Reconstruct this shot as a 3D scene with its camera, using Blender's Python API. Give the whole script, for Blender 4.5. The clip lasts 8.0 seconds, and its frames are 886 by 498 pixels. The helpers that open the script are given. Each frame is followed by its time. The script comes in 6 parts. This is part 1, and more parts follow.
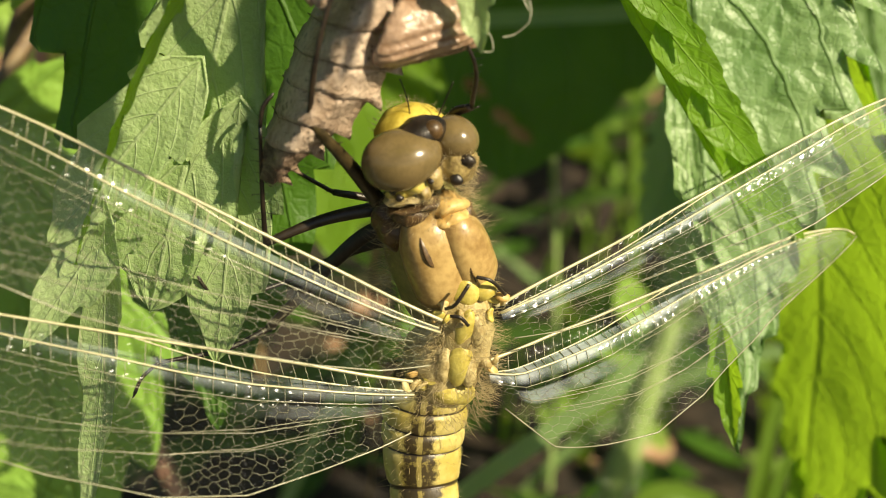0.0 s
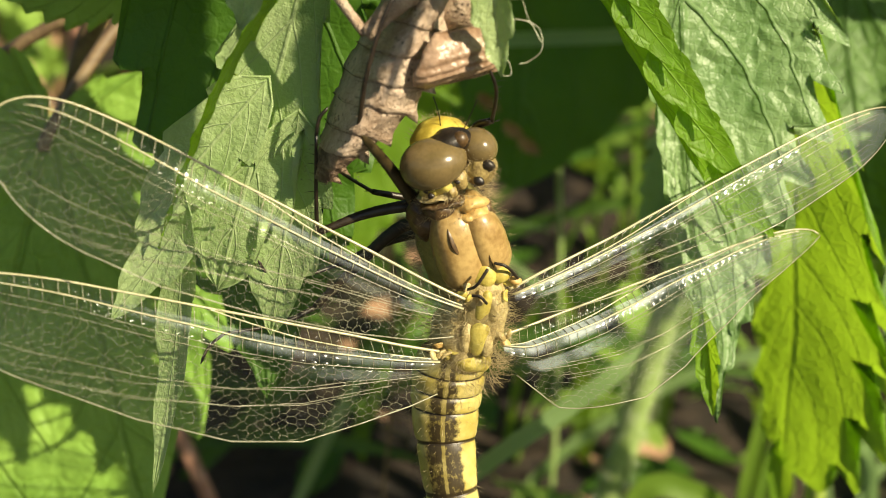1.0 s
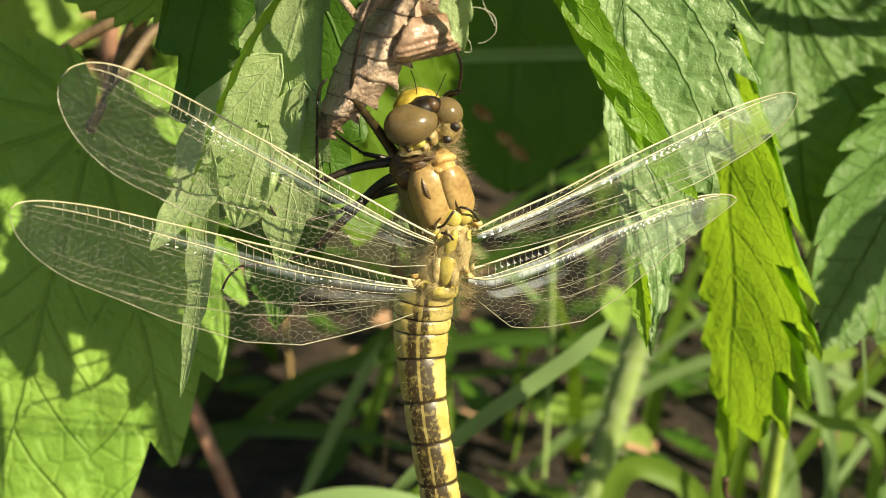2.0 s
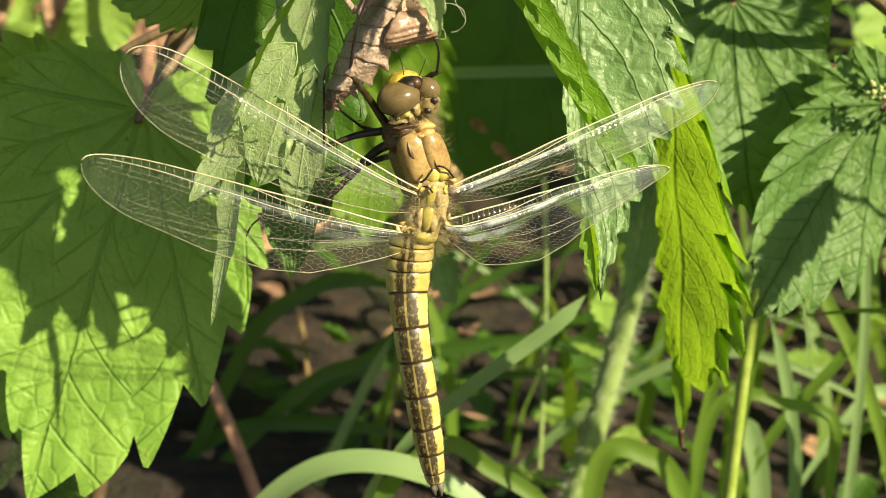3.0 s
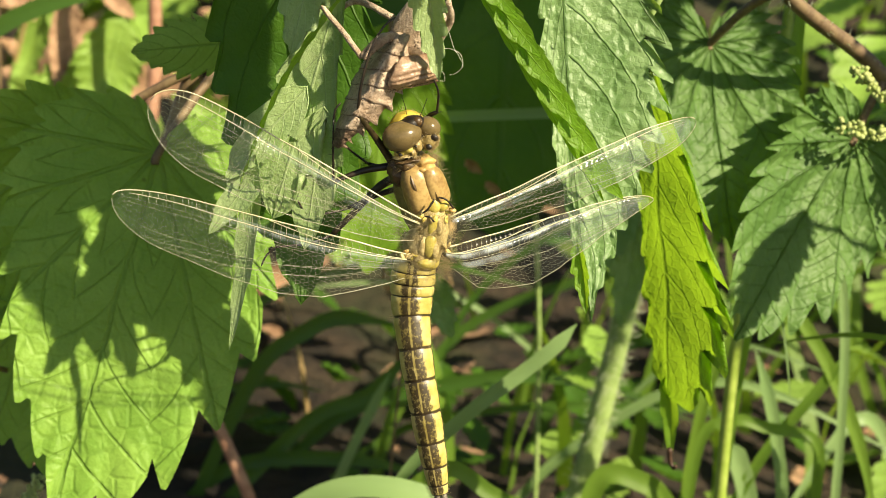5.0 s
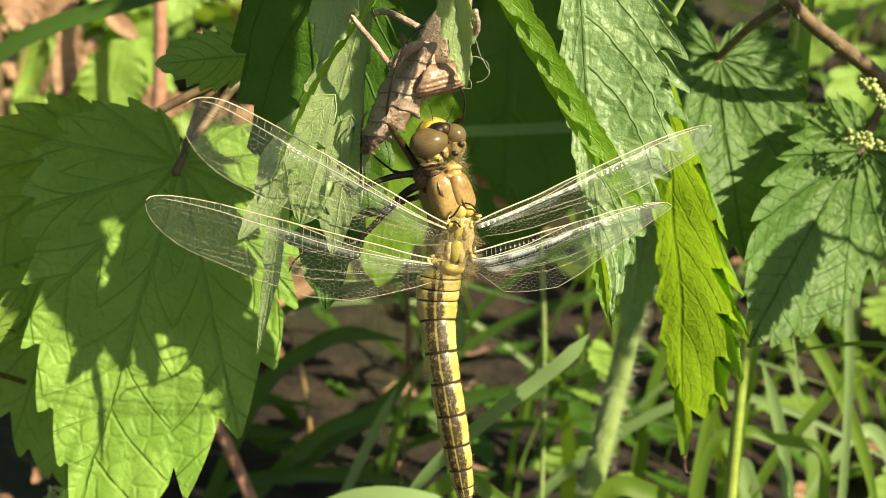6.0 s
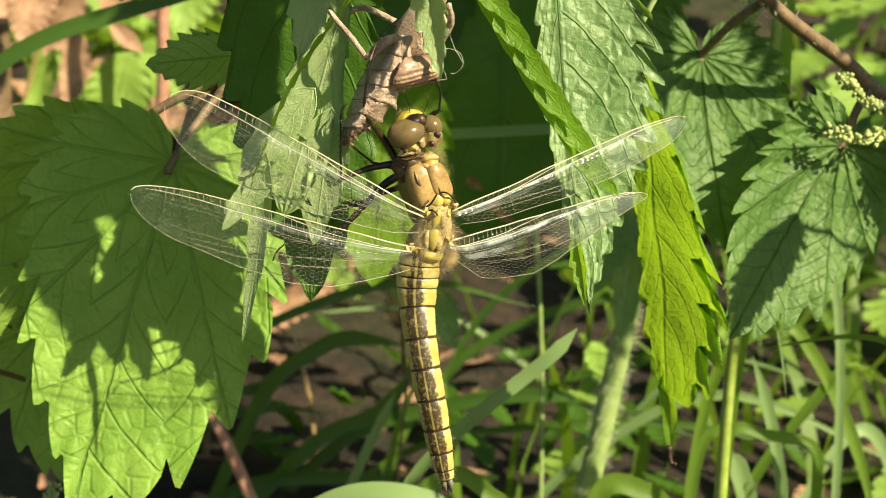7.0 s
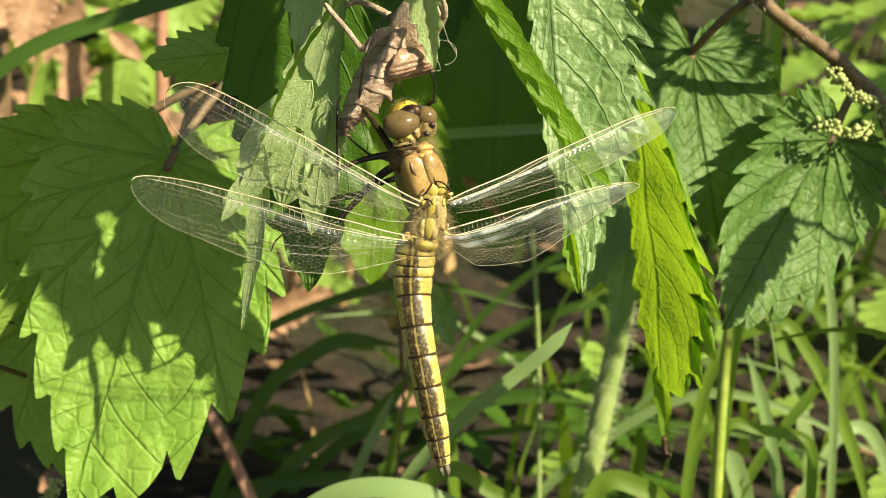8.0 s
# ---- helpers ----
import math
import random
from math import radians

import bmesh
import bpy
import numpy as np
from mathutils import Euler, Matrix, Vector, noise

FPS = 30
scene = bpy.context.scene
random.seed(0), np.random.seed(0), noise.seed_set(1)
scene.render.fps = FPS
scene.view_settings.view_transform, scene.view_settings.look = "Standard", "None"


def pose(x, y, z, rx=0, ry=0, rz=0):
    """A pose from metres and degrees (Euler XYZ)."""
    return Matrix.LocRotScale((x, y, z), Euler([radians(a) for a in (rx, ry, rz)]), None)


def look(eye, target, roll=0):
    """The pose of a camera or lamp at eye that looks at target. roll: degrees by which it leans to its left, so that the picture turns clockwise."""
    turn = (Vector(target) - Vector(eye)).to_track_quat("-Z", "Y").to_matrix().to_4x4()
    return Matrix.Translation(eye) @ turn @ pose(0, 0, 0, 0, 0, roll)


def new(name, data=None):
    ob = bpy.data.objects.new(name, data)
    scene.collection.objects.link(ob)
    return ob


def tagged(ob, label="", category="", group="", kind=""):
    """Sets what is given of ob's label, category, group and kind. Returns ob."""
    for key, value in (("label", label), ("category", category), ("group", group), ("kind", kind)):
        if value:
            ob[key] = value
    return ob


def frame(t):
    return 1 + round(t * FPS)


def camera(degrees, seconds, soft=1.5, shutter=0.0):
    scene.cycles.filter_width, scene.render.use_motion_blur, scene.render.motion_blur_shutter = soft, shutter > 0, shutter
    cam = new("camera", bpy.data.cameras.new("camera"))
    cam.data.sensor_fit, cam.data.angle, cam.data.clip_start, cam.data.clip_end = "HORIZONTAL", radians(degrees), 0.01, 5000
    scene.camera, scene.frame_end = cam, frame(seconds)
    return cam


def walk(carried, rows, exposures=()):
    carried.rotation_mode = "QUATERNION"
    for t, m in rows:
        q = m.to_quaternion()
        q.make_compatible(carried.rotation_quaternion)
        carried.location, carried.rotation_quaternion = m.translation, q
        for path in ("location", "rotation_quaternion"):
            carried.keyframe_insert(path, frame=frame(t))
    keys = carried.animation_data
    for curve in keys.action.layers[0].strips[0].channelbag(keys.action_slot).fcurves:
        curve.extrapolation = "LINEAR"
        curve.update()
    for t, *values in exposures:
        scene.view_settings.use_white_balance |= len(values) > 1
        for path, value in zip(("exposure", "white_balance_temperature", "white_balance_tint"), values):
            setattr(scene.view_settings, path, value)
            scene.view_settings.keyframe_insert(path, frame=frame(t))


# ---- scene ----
cam = camera(40.0, 8.0, soft=0.8)
cam.data.dof.use_dof, cam.data.dof.aperture_fstop = True, 38.0
PATH = [
    (0, (0.00187, -0.06470, 0.03402), (-0.00203, 0.04958, -0.01648), 2.92),
    (0.5, (0.00162, -0.06807, 0.03553), (-0.00198, 0.04614, -0.01514), 3.41),
    (1, (0.00109, -0.07826, 0.03814), (-0.00336, 0.03652, -0.01116), 3.49),
    (1.2, (0.00028, -0.08252, 0.03847), (-0.00397, 0.03224, -0.01090), 3.86),
    (2.3, (0.00835, -0.10795, 0.03849), (0.00072, 0.00905, -0.00483), 3.94),
    (2.5, (0.00881, -0.11374, 0.03811), (0.00088, 0.00353, -0.00441), 4.05),
    (3, (0.01334, -0.12731, 0.03748), (0.00370, -0.00932, -0.00265), 3.75),
    (3.5, (0.01537, -0.13754, 0.03412), (0.00491, -0.01876, -0.00338), 3.42),
    (4, (0.01670, -0.14008, 0.03478), (0.00540, -0.02079, -0.00081), 3.37),
    (4.5, (0.01380, -0.14036, 0.03519), (0.00302, -0.02060, 0.00103), 3.08),
    (4.7, (0.01392, -0.13847, 0.03834), (0.00382, -0.01905, 0.00283), 3.06),
    (6, (0.00881, -0.14234, 0.03619), (0.00088, -0.02192, 0.00361), 3.07),
    (6.5, (0.01323, -0.14481, 0.03416), (0.00342, -0.02414, 0.00307), 2.43),
    (7, (0.01411, -0.14678, 0.03360), (0.00434, -0.02600, 0.00292), 2.38),
    (7.5, (0.01254, -0.14847, 0.03444), (0.00324, -0.02772, 0.00349), 2.28),
    (8, (0.01499, -0.15016, 0.03104), (0.00523, -0.02901, 0.00184), 2.03),
]
walk(cam, [(t, look(eye, target, roll)) for t, eye, target, roll in PATH], exposures=[(0, 0.65, 7200, 4), (1.2, 0.70, 7150, 4), (3.5, 0.83, 7150, 4.5), (8, 0.83, 7150, 4.5)])

# ---- world, sun, exposure ----
SUN = Vector((0.68, -0.50, 0.66)).normalized()
world = bpy.data.worlds.new("daylight")
scene.world = world
world.use_nodes = True
_bg = world.node_tree.nodes["Background"]
_sky = world.node_tree.nodes.new("ShaderNodeTexSky")
_sky.sky_type, _sky.sun_disc = "NISHITA", False
_sky.sun_elevation, _sky.sun_rotation = math.asin(SUN.z), math.atan2(SUN.x, SUN.y)
world.node_tree.links.new(_sky.outputs[0], _bg.inputs[0])
_bg.inputs[1].default_value = 0.050
sun = new("sun", bpy.data.lights.new("sun", "SUN"))
sun.data.energy, sun.data.angle, sun.data.color = 5.0, radians(0.6), (1.0, 0.875, 0.68)
sun.matrix_world = look(SUN * 2, (0, 0, 0))

MM = 0.001


# ---- materials ----
class Nodes:
    """Short hand for a node material."""

    def __init__(self, name):
        self.mat = bpy.data.materials.new(name)
        self.mat.use_nodes = True
        self.tree = self.mat.node_tree
        self.bsdf = self.tree.nodes["Principled BSDF"]
        self.out = self.tree.nodes["Material Output"]

    def add(self, kind, **values):
        node = self.tree.nodes.new(kind)
        for key, value in values.items():
            node.inputs[key.replace("_", " ")].default_value = value
        return node

    def link(self, a, b):
        self.tree.links.new(a, b)

    def put(self, value, socket):
        if hasattr(value, "is_output"):
            self.link(value, socket)
        else:
            socket.default_value = value

    def math(self, op, a, b=0.0, c=0.0):
        node = self.tree.nodes.new("ShaderNodeMath")
        node.operation = op
        for value, socket in zip((a, b, c), node.inputs):
            self.put(value, socket)
        return node.outputs[0]

    def ramp(self, value, lo, hi, a=0.0, b=1.0, smooth=True):
        node = self.tree.nodes.new("ShaderNodeMapRange")
        node.interpolation_type = "SMOOTHSTEP" if smooth else "LINEAR"
        for v, socket in zip((value, lo, hi, a, b), node.inputs):
            self.put(v, socket)
        return node.outputs[0]

    def mix(self, fac, a, b):
        node = self.tree.nodes.new("ShaderNodeMix")
        node.data_type = "RGBA"
        self.put(fac, node.inputs[0])
        for v, socket in ((a, node.inputs[6]), (b, node.inputs[7])):
            self.put((*v, 1) if isinstance(v, tuple) and len(v) == 3 else v, socket)
        return node.outputs[2]

    def noise(self, scale, detail=3.0, rough=0.55, coords=None):
        node = self.add("ShaderNodeTexNoise", Scale=scale, Detail=detail, Roughness=rough)
        self.link(coords or self.coords(), node.inputs["Vector"])
        return node.outputs["Fac"]

    def coords(self, kind="Object"):
        return self.tree.nodes.new("ShaderNodeTexCoord").outputs[kind]

    def uv(self):
        node = self.tree.nodes.new("ShaderNodeSeparateXYZ")
        self.link(self.coords("UV"), node.inputs[0])
        return node.outputs[0], node.outputs[1]

    def bump(self, height, strength, distance, socket=None):
        node = self.add("ShaderNodeBump", Strength=strength, Distance=distance)
        self.put(height, node.inputs["Height"])
        self.link(node.outputs[0], socket or self.bsdf.inputs["Normal"])
        return node.outputs[0]

    def vary(self):
        return self.tree.nodes.new("ShaderNodeObjectInfo").outputs["Random"]


def leaf_material(name, base, light, vein, through_light, share=0.4, rough=0.45, sides=7, vein_depth=0.6, spots=0.0, cells=800.0, net_share=0.09, groove=0.8, grain=0.22, gloss=0.4, pillow=0.0, pads=420.0):
    """A leaf: side veins that rise from a midrib, a fine net between them, light that shines through."""
    m = Nodes(name)
    u, v = m.uv()
    v = m.math("ABSOLUTE", m.math("MULTIPLY_ADD", v, 2.0, -1.0))
    wob = m.noise(260.0, 2.0)
    u2 = m.math("ADD", u, m.math("MULTIPLY", m.math("SUBTRACT", wob, 0.5), 0.022))
    slant = m.math("MULTIPLY", m.math("POWER", v, 1.25), 0.33)
    phase = m.math("MULTIPLY", m.math("SUBTRACT", u2, slant), float(sides))
    near = m.math("PINGPONG", phase, 0.5)
    side = m.ramp(near, 0.010, 0.05, 1.0, 0.0)
    rib = m.ramp(v, 0.012, 0.05, 1.0, 0.0)
    net = m.add("ShaderNodeTexVoronoi", Scale=cells)
    net.feature = "DISTANCE_TO_EDGE"
    m.link(m.coords(), net.inputs["Vector"])
    mesh_ = m.ramp(net.outputs[0], 0.0, 0.13, 1.0, 0.0)
    veins = m.math("MAXIMUM", m.math("MAXIMUM", side, rib), m.math("MULTIPLY", mesh_, net_share))
    blotch = m.noise(140.0, 4.0)
    fine = m.noise(2600.0, 2.0)
    tone = m.math("ADD", m.math("MULTIPLY", blotch, 0.75), m.math("MULTIPLY", fine, 0.25))
    col = m.mix(m.ramp(tone, 0.3, 0.7), base, light)
    col = m.mix(m.math("MULTIPLY", veins, 0.6), col, vein)
    if spots:
        dots = m.add("ShaderNodeTexVoronoi", Scale=330.0, Randomness=1.0)
        m.link(m.coords(), dots.inputs["Vector"])
        mask = m.math("MULTIPLY", m.ramp(dots.outputs[0], 0.10, 0.17, 1.0, 0.0), m.ramp(m.noise(90.0, 1.0), 0.5, 0.56))
        col = m.mix(m.math("MULTIPLY", mask, spots), col, (0.02, 0.035, 0.006))
    m.link(col, m.bsdf.inputs["Base Color"])
    m.bsdf.inputs["Roughness"].default_value = rough
    m.bsdf.inputs["Specular IOR Level"].default_value = gloss
    swell = m.noise(520.0, 2.0)
    height = m.math("ADD", m.math("MULTIPLY", swell, 0.7), m.math("MULTIPLY", fine, grain))
    height = m.math("SUBTRACT", height, m.math("ADD", m.math("MULTIPLY", m.math("MAXIMUM", side, rib), groove), m.math("MULTIPLY", mesh_, net_share)))
    if pillow:
        cushion = m.add("ShaderNodeTexVoronoi", Scale=pads)
        cushion.feature = "DISTANCE_TO_EDGE"
        m.link(m.coords(), cushion.inputs["Vector"])
        height = m.math("ADD", height, m.math("MULTIPLY", m.ramp(cushion.outputs[0], 0.0, 0.32), pillow))
    nrm = m.bump(height, vein_depth, 0.0004)
    tl = m.add("ShaderNodeBsdfTranslucent")
    m.link(m.mix(m.math("MULTIPLY", veins, 0.55), through_light, tuple(c * 0.55 for c in through_light)), tl.inputs[0])
    m.link(nrm, tl.inputs["Normal"])
    mix = m.add("ShaderNodeMixShader", Fac=share)
    m.link(m.bsdf.outputs[0], mix.inputs[1])
    m.link(tl.outputs[0], mix.inputs[2])
    m.link(mix.outputs[0], m.out.inputs[0])
    return m.mat


def palmate_material(name, base, light, vein, through_light, share=0.28, rough=0.5, gloss=0.4, fan=0.49, ribs=7.5, relief=0.7):
    """A broad leaf whose main veins fan out from its foot; the map gives the place on the leaf in leaf lengths from the foot."""
    m = Nodes(name)
    u, v = m.uv()
    dx, dy = m.math("MULTIPLY_ADD", u, 2.0, -1.0), m.math("MULTIPLY_ADD", v, 2.0, -1.0)
    wob = m.math("SUBTRACT", m.noise(120.0, 2.0), 0.5)
    dx = m.math("ADD", dx, m.math("MULTIPLY", wob, 0.03))
    far = m.math("SQRT", m.math("ADD", m.math("MULTIPLY", dx, dx), m.math("MULTIPLY", dy, dy)))
    near = m.math("PINGPONG", m.math("DIVIDE", m.math("ARCTAN2", dx, dy), fan), 0.5)
    main = m.ramp(m.math("MULTIPLY", near, far), 0.004, 0.018, 1.0, 0.0)
    phase = m.math("SUBTRACT", m.math("MULTIPLY", far, ribs), m.math("MULTIPLY", near, 2.6))
    side = m.math("MULTIPLY", m.ramp(m.math("PINGPONG", phase, 0.5), 0.015, 0.06, 1.0, 0.0), m.ramp(far, 0.12, 0.3))
    net = m.add("ShaderNodeTexVoronoi", Scale=330.0)
    net.feature = "DISTANCE_TO_EDGE"
    m.link(m.coords(), net.inputs["Vector"])
    cells = m.ramp(net.outputs[0], 0.0, 0.16, 1.0, 0.0)
    veins = m.math("MAXIMUM", main, m.math("MULTIPLY", side, 0.6))
    fine = m.noise(2200.0, 2.0)
    tone = m.math("ADD", m.math("MULTIPLY", m.noise(110.0, 4.0), 0.7), m.math("MULTIPLY", fine, 0.3))
    col = m.mix(m.ramp(tone, 0.3, 0.7), base, light)
    col = m.mix(m.math("MULTIPLY", m.math("MAXIMUM", veins, m.math("MULTIPLY", cells, 0.16)), 0.5), col, vein)
    dots = m.add("ShaderNodeTexVoronoi", Scale=150.0)
    m.link(m.coords(), dots.inputs["Vector"])
    speck = m.math("MULTIPLY", m.ramp(dots.outputs[0], 0.06, 0.09, 1.0, 0.0), m.ramp(m.noise(60.0, 1.0), 0.5, 0.55))
    col = m.mix(m.math("MULTIPLY", speck, 0.8), col, (0.015, 0.02, 0.006))
    m.link(col, m.bsdf.inputs["Base Color"])
    m.bsdf.inputs["Roughness"].default_value = rough
    m.bsdf.inputs["Specular IOR Level"].default_value = gloss
    height = m.math("ADD", m.math("MULTIPLY", m.noise(330.0, 2.0), 0.8), m.math("MULTIPLY", fine, 0.15))
    height = m.math("SUBTRACT", height, m.math("ADD", m.math("MULTIPLY", veins, 0.6), m.math("MULTIPLY", cells, 0.22)))
    nrm = m.bump(height, relief, 0.0005)
    tl = m.add("ShaderNodeBsdfTranslucent")
    m.link(m.mix(m.math("MULTIPLY", veins, 0.4), through_light, tuple(c * 0.6 for c in through_light)), tl.inputs[0])
    m.link(nrm, tl.inputs["Normal"])
    mix = m.add("ShaderNodeMixShader", Fac=share)
    m.link(m.bsdf.outputs[0], mix.inputs[1])
    m.link(tl.outputs[0], mix.inputs[2])
    m.link(mix.outputs[0], m.out.inputs[0])
    return m.mat


def blade_material(name, base, light, through_light, share=0.35, rough=0.4):
    """A grass blade with fine ribs along it."""
    m = Nodes(name)
    u, v = m.uv()
    ribs = m.math("PINGPONG", m.math("MULTIPLY", v, 9.0), 0.5)
    tone = m.noise(90.0, 3.0)
    col = m.mix(m.math("ADD", m.math("MULTIPLY", tone, 0.7), m.math("MULTIPLY", m.vary(), 0.4)), base, light)
    m.link(col, m.bsdf.inputs["Base Color"])
    m.bsdf.inputs["Roughness"].default_value = rough
    m.bump(ribs, 0.35, 0.0002)
    tl = m.add("ShaderNodeBsdfTranslucent", Color=(*through_light, 1))
    mix = m.add("ShaderNodeMixShader", Fac=share)
    m.link(m.bsdf.outputs[0], mix.inputs[1])
    m.link(tl.outputs[0], mix.inputs[2])
    m.link(mix.outputs[0], m.out.inputs[0])
    return m.mat


def plain_material(name, a, b, scale=400.0, rough=0.5, bump=0.3, depth=0.0001, spec=0.5, fine=5.0, sheen=0.0, sss=0.0):
    """Two tones, mottled at two scales, with a fine relief."""
    m = Nodes(name)
    big, small = m.noise(scale, 3.0), m.noise(scale * fine, 3.0)
    tone = m.math("ADD", m.math("MULTIPLY", big, 0.65), m.math("MULTIPLY", small, 0.35))
    m.link(m.mix(m.ramp(tone, 0.32, 0.68), a, b), m.bsdf.inputs["Base Color"])
    m.bsdf.inputs["Roughness"].default_value = rough
    m.bsdf.inputs["Specular IOR Level"].default_value = spec
    if sss:
        m.bsdf.inputs["Subsurface Weight"].default_value = sss
        m.bsdf.inputs["Subsurface Radius"].default_value = (0.0010, 0.0006, 0.0002)
        m.bsdf.inputs["Subsurface Scale"].default_value = 1.0
    m.bump(tone, bump, depth)
    return m.mat


def exuvia_material(name, dull, pale, flecks):
    """Dry brown skin: cloudy, freckled with dark spots, finely wrinkled."""
    m = Nodes(name)
    cloud, wrinkle = m.noise(260.0, 4.0), m.noise(1900.0, 4.0, 0.7)
    col = m.mix(m.ramp(m.math("ADD", m.math("MULTIPLY", cloud, 0.6), m.math("MULTIPLY", wrinkle, 0.4)), 0.36, 0.64), dull, pale)
    freckle = m.add("ShaderNodeTexVoronoi", Scale=2300.0)
    m.link(m.coords(), freckle.inputs["Vector"])
    dots = m.math("MULTIPLY", m.ramp(freckle.outputs[0], 0.18, 0.36, 1.0, 0.0), m.ramp(m.noise(520.0, 3.0), 0.46, 0.60))
    stain = m.ramp(m.noise(430.0, 5.0, 0.7), 0.58, 0.70)
    col = m.mix(m.math("MULTIPLY", m.math("MAXIMUM", dots, m.math("MULTIPLY", stain, 0.8)), flecks), col, (0.075, 0.045, 0.03))
    m.link(col, m.bsdf.inputs["Base Color"])
    m.bsdf.inputs["Roughness"].default_value = 0.55
    m.bump(m.math("ADD", m.math("MULTIPLY", cloud, 1.2), wrinkle), 1.0, 0.0004)
    return m.mat


def abdomen_material():
    """Yellow with two broken dark bands along the back; u runs round the segment (0.5 is the back), v along it."""
    m = Nodes("abdomen_cuticle")
    u, v = m.uv()
    ang = m.math("ABSOLUTE", m.math("SUBTRACT", u, 0.5))
    spine = m.ramp(m.math("ADD", ang, m.math("MULTIPLY", m.math("SUBTRACT", m.noise(1500.0, 4.0, 0.7), 0.5), 0.02)), 0.006, 0.014)
    rag = m.math("SUBTRACT", m.noise(1300.0, 5.0, 0.75), 0.5)
    edge = m.math("ADD", ang, m.math("MULTIPLY", rag, 0.11))
    info = m.tree.nodes.new("ShaderNodeObjectInfo")
    grow = m.math("DIVIDE", info.outputs["Color"], 1.0)
    band = m.ramp(m.math("SUBTRACT", edge, m.math("MULTIPLY", grow, 0.102)), -0.014, 0.014, 1.0, 0.0)
    speck = m.ramp(m.noise(1700.0, 4.0, 0.75), 0.50, 0.64, 1.0, 0.62)
    dark = m.math("MULTIPLY", m.math("MULTIPLY", band, speck), m.ramp(spine, 0.0, 1.0, 0.55, 1.0))
    dark = m.math("MAXIMUM", dark, m.math("MULTIPLY", m.ramp(edge, 0.225, 0.24), m.ramp(edge, 0.275, 0.29, 1.0, 0.0)))
    ends = m.math("MAXIMUM", m.ramp(v, 0.01, 0.05, 1.0, 0.0), m.ramp(v, 0.90, 0.95))
    base = m.mix(m.ramp(m.noise(500.0, 3.0), 0.35, 0.65), (0.44, 0.35, 0.085), (0.62, 0.52, 0.19))
    col = m.mix(m.math("MULTIPLY", dark, 0.97), base, (0.034, 0.023, 0.011))
    col = m.mix(m.math("MULTIPLY", ends, 0.95), col, (0.03, 0.02, 0.01))
    m.link(col, m.bsdf.inputs["Base Color"])
    m.bsdf.inputs["Roughness"].default_value = 0.38
    m.bump(m.noise(3000.0, 2.0), 0.3, 0.00006)
    return m.mat


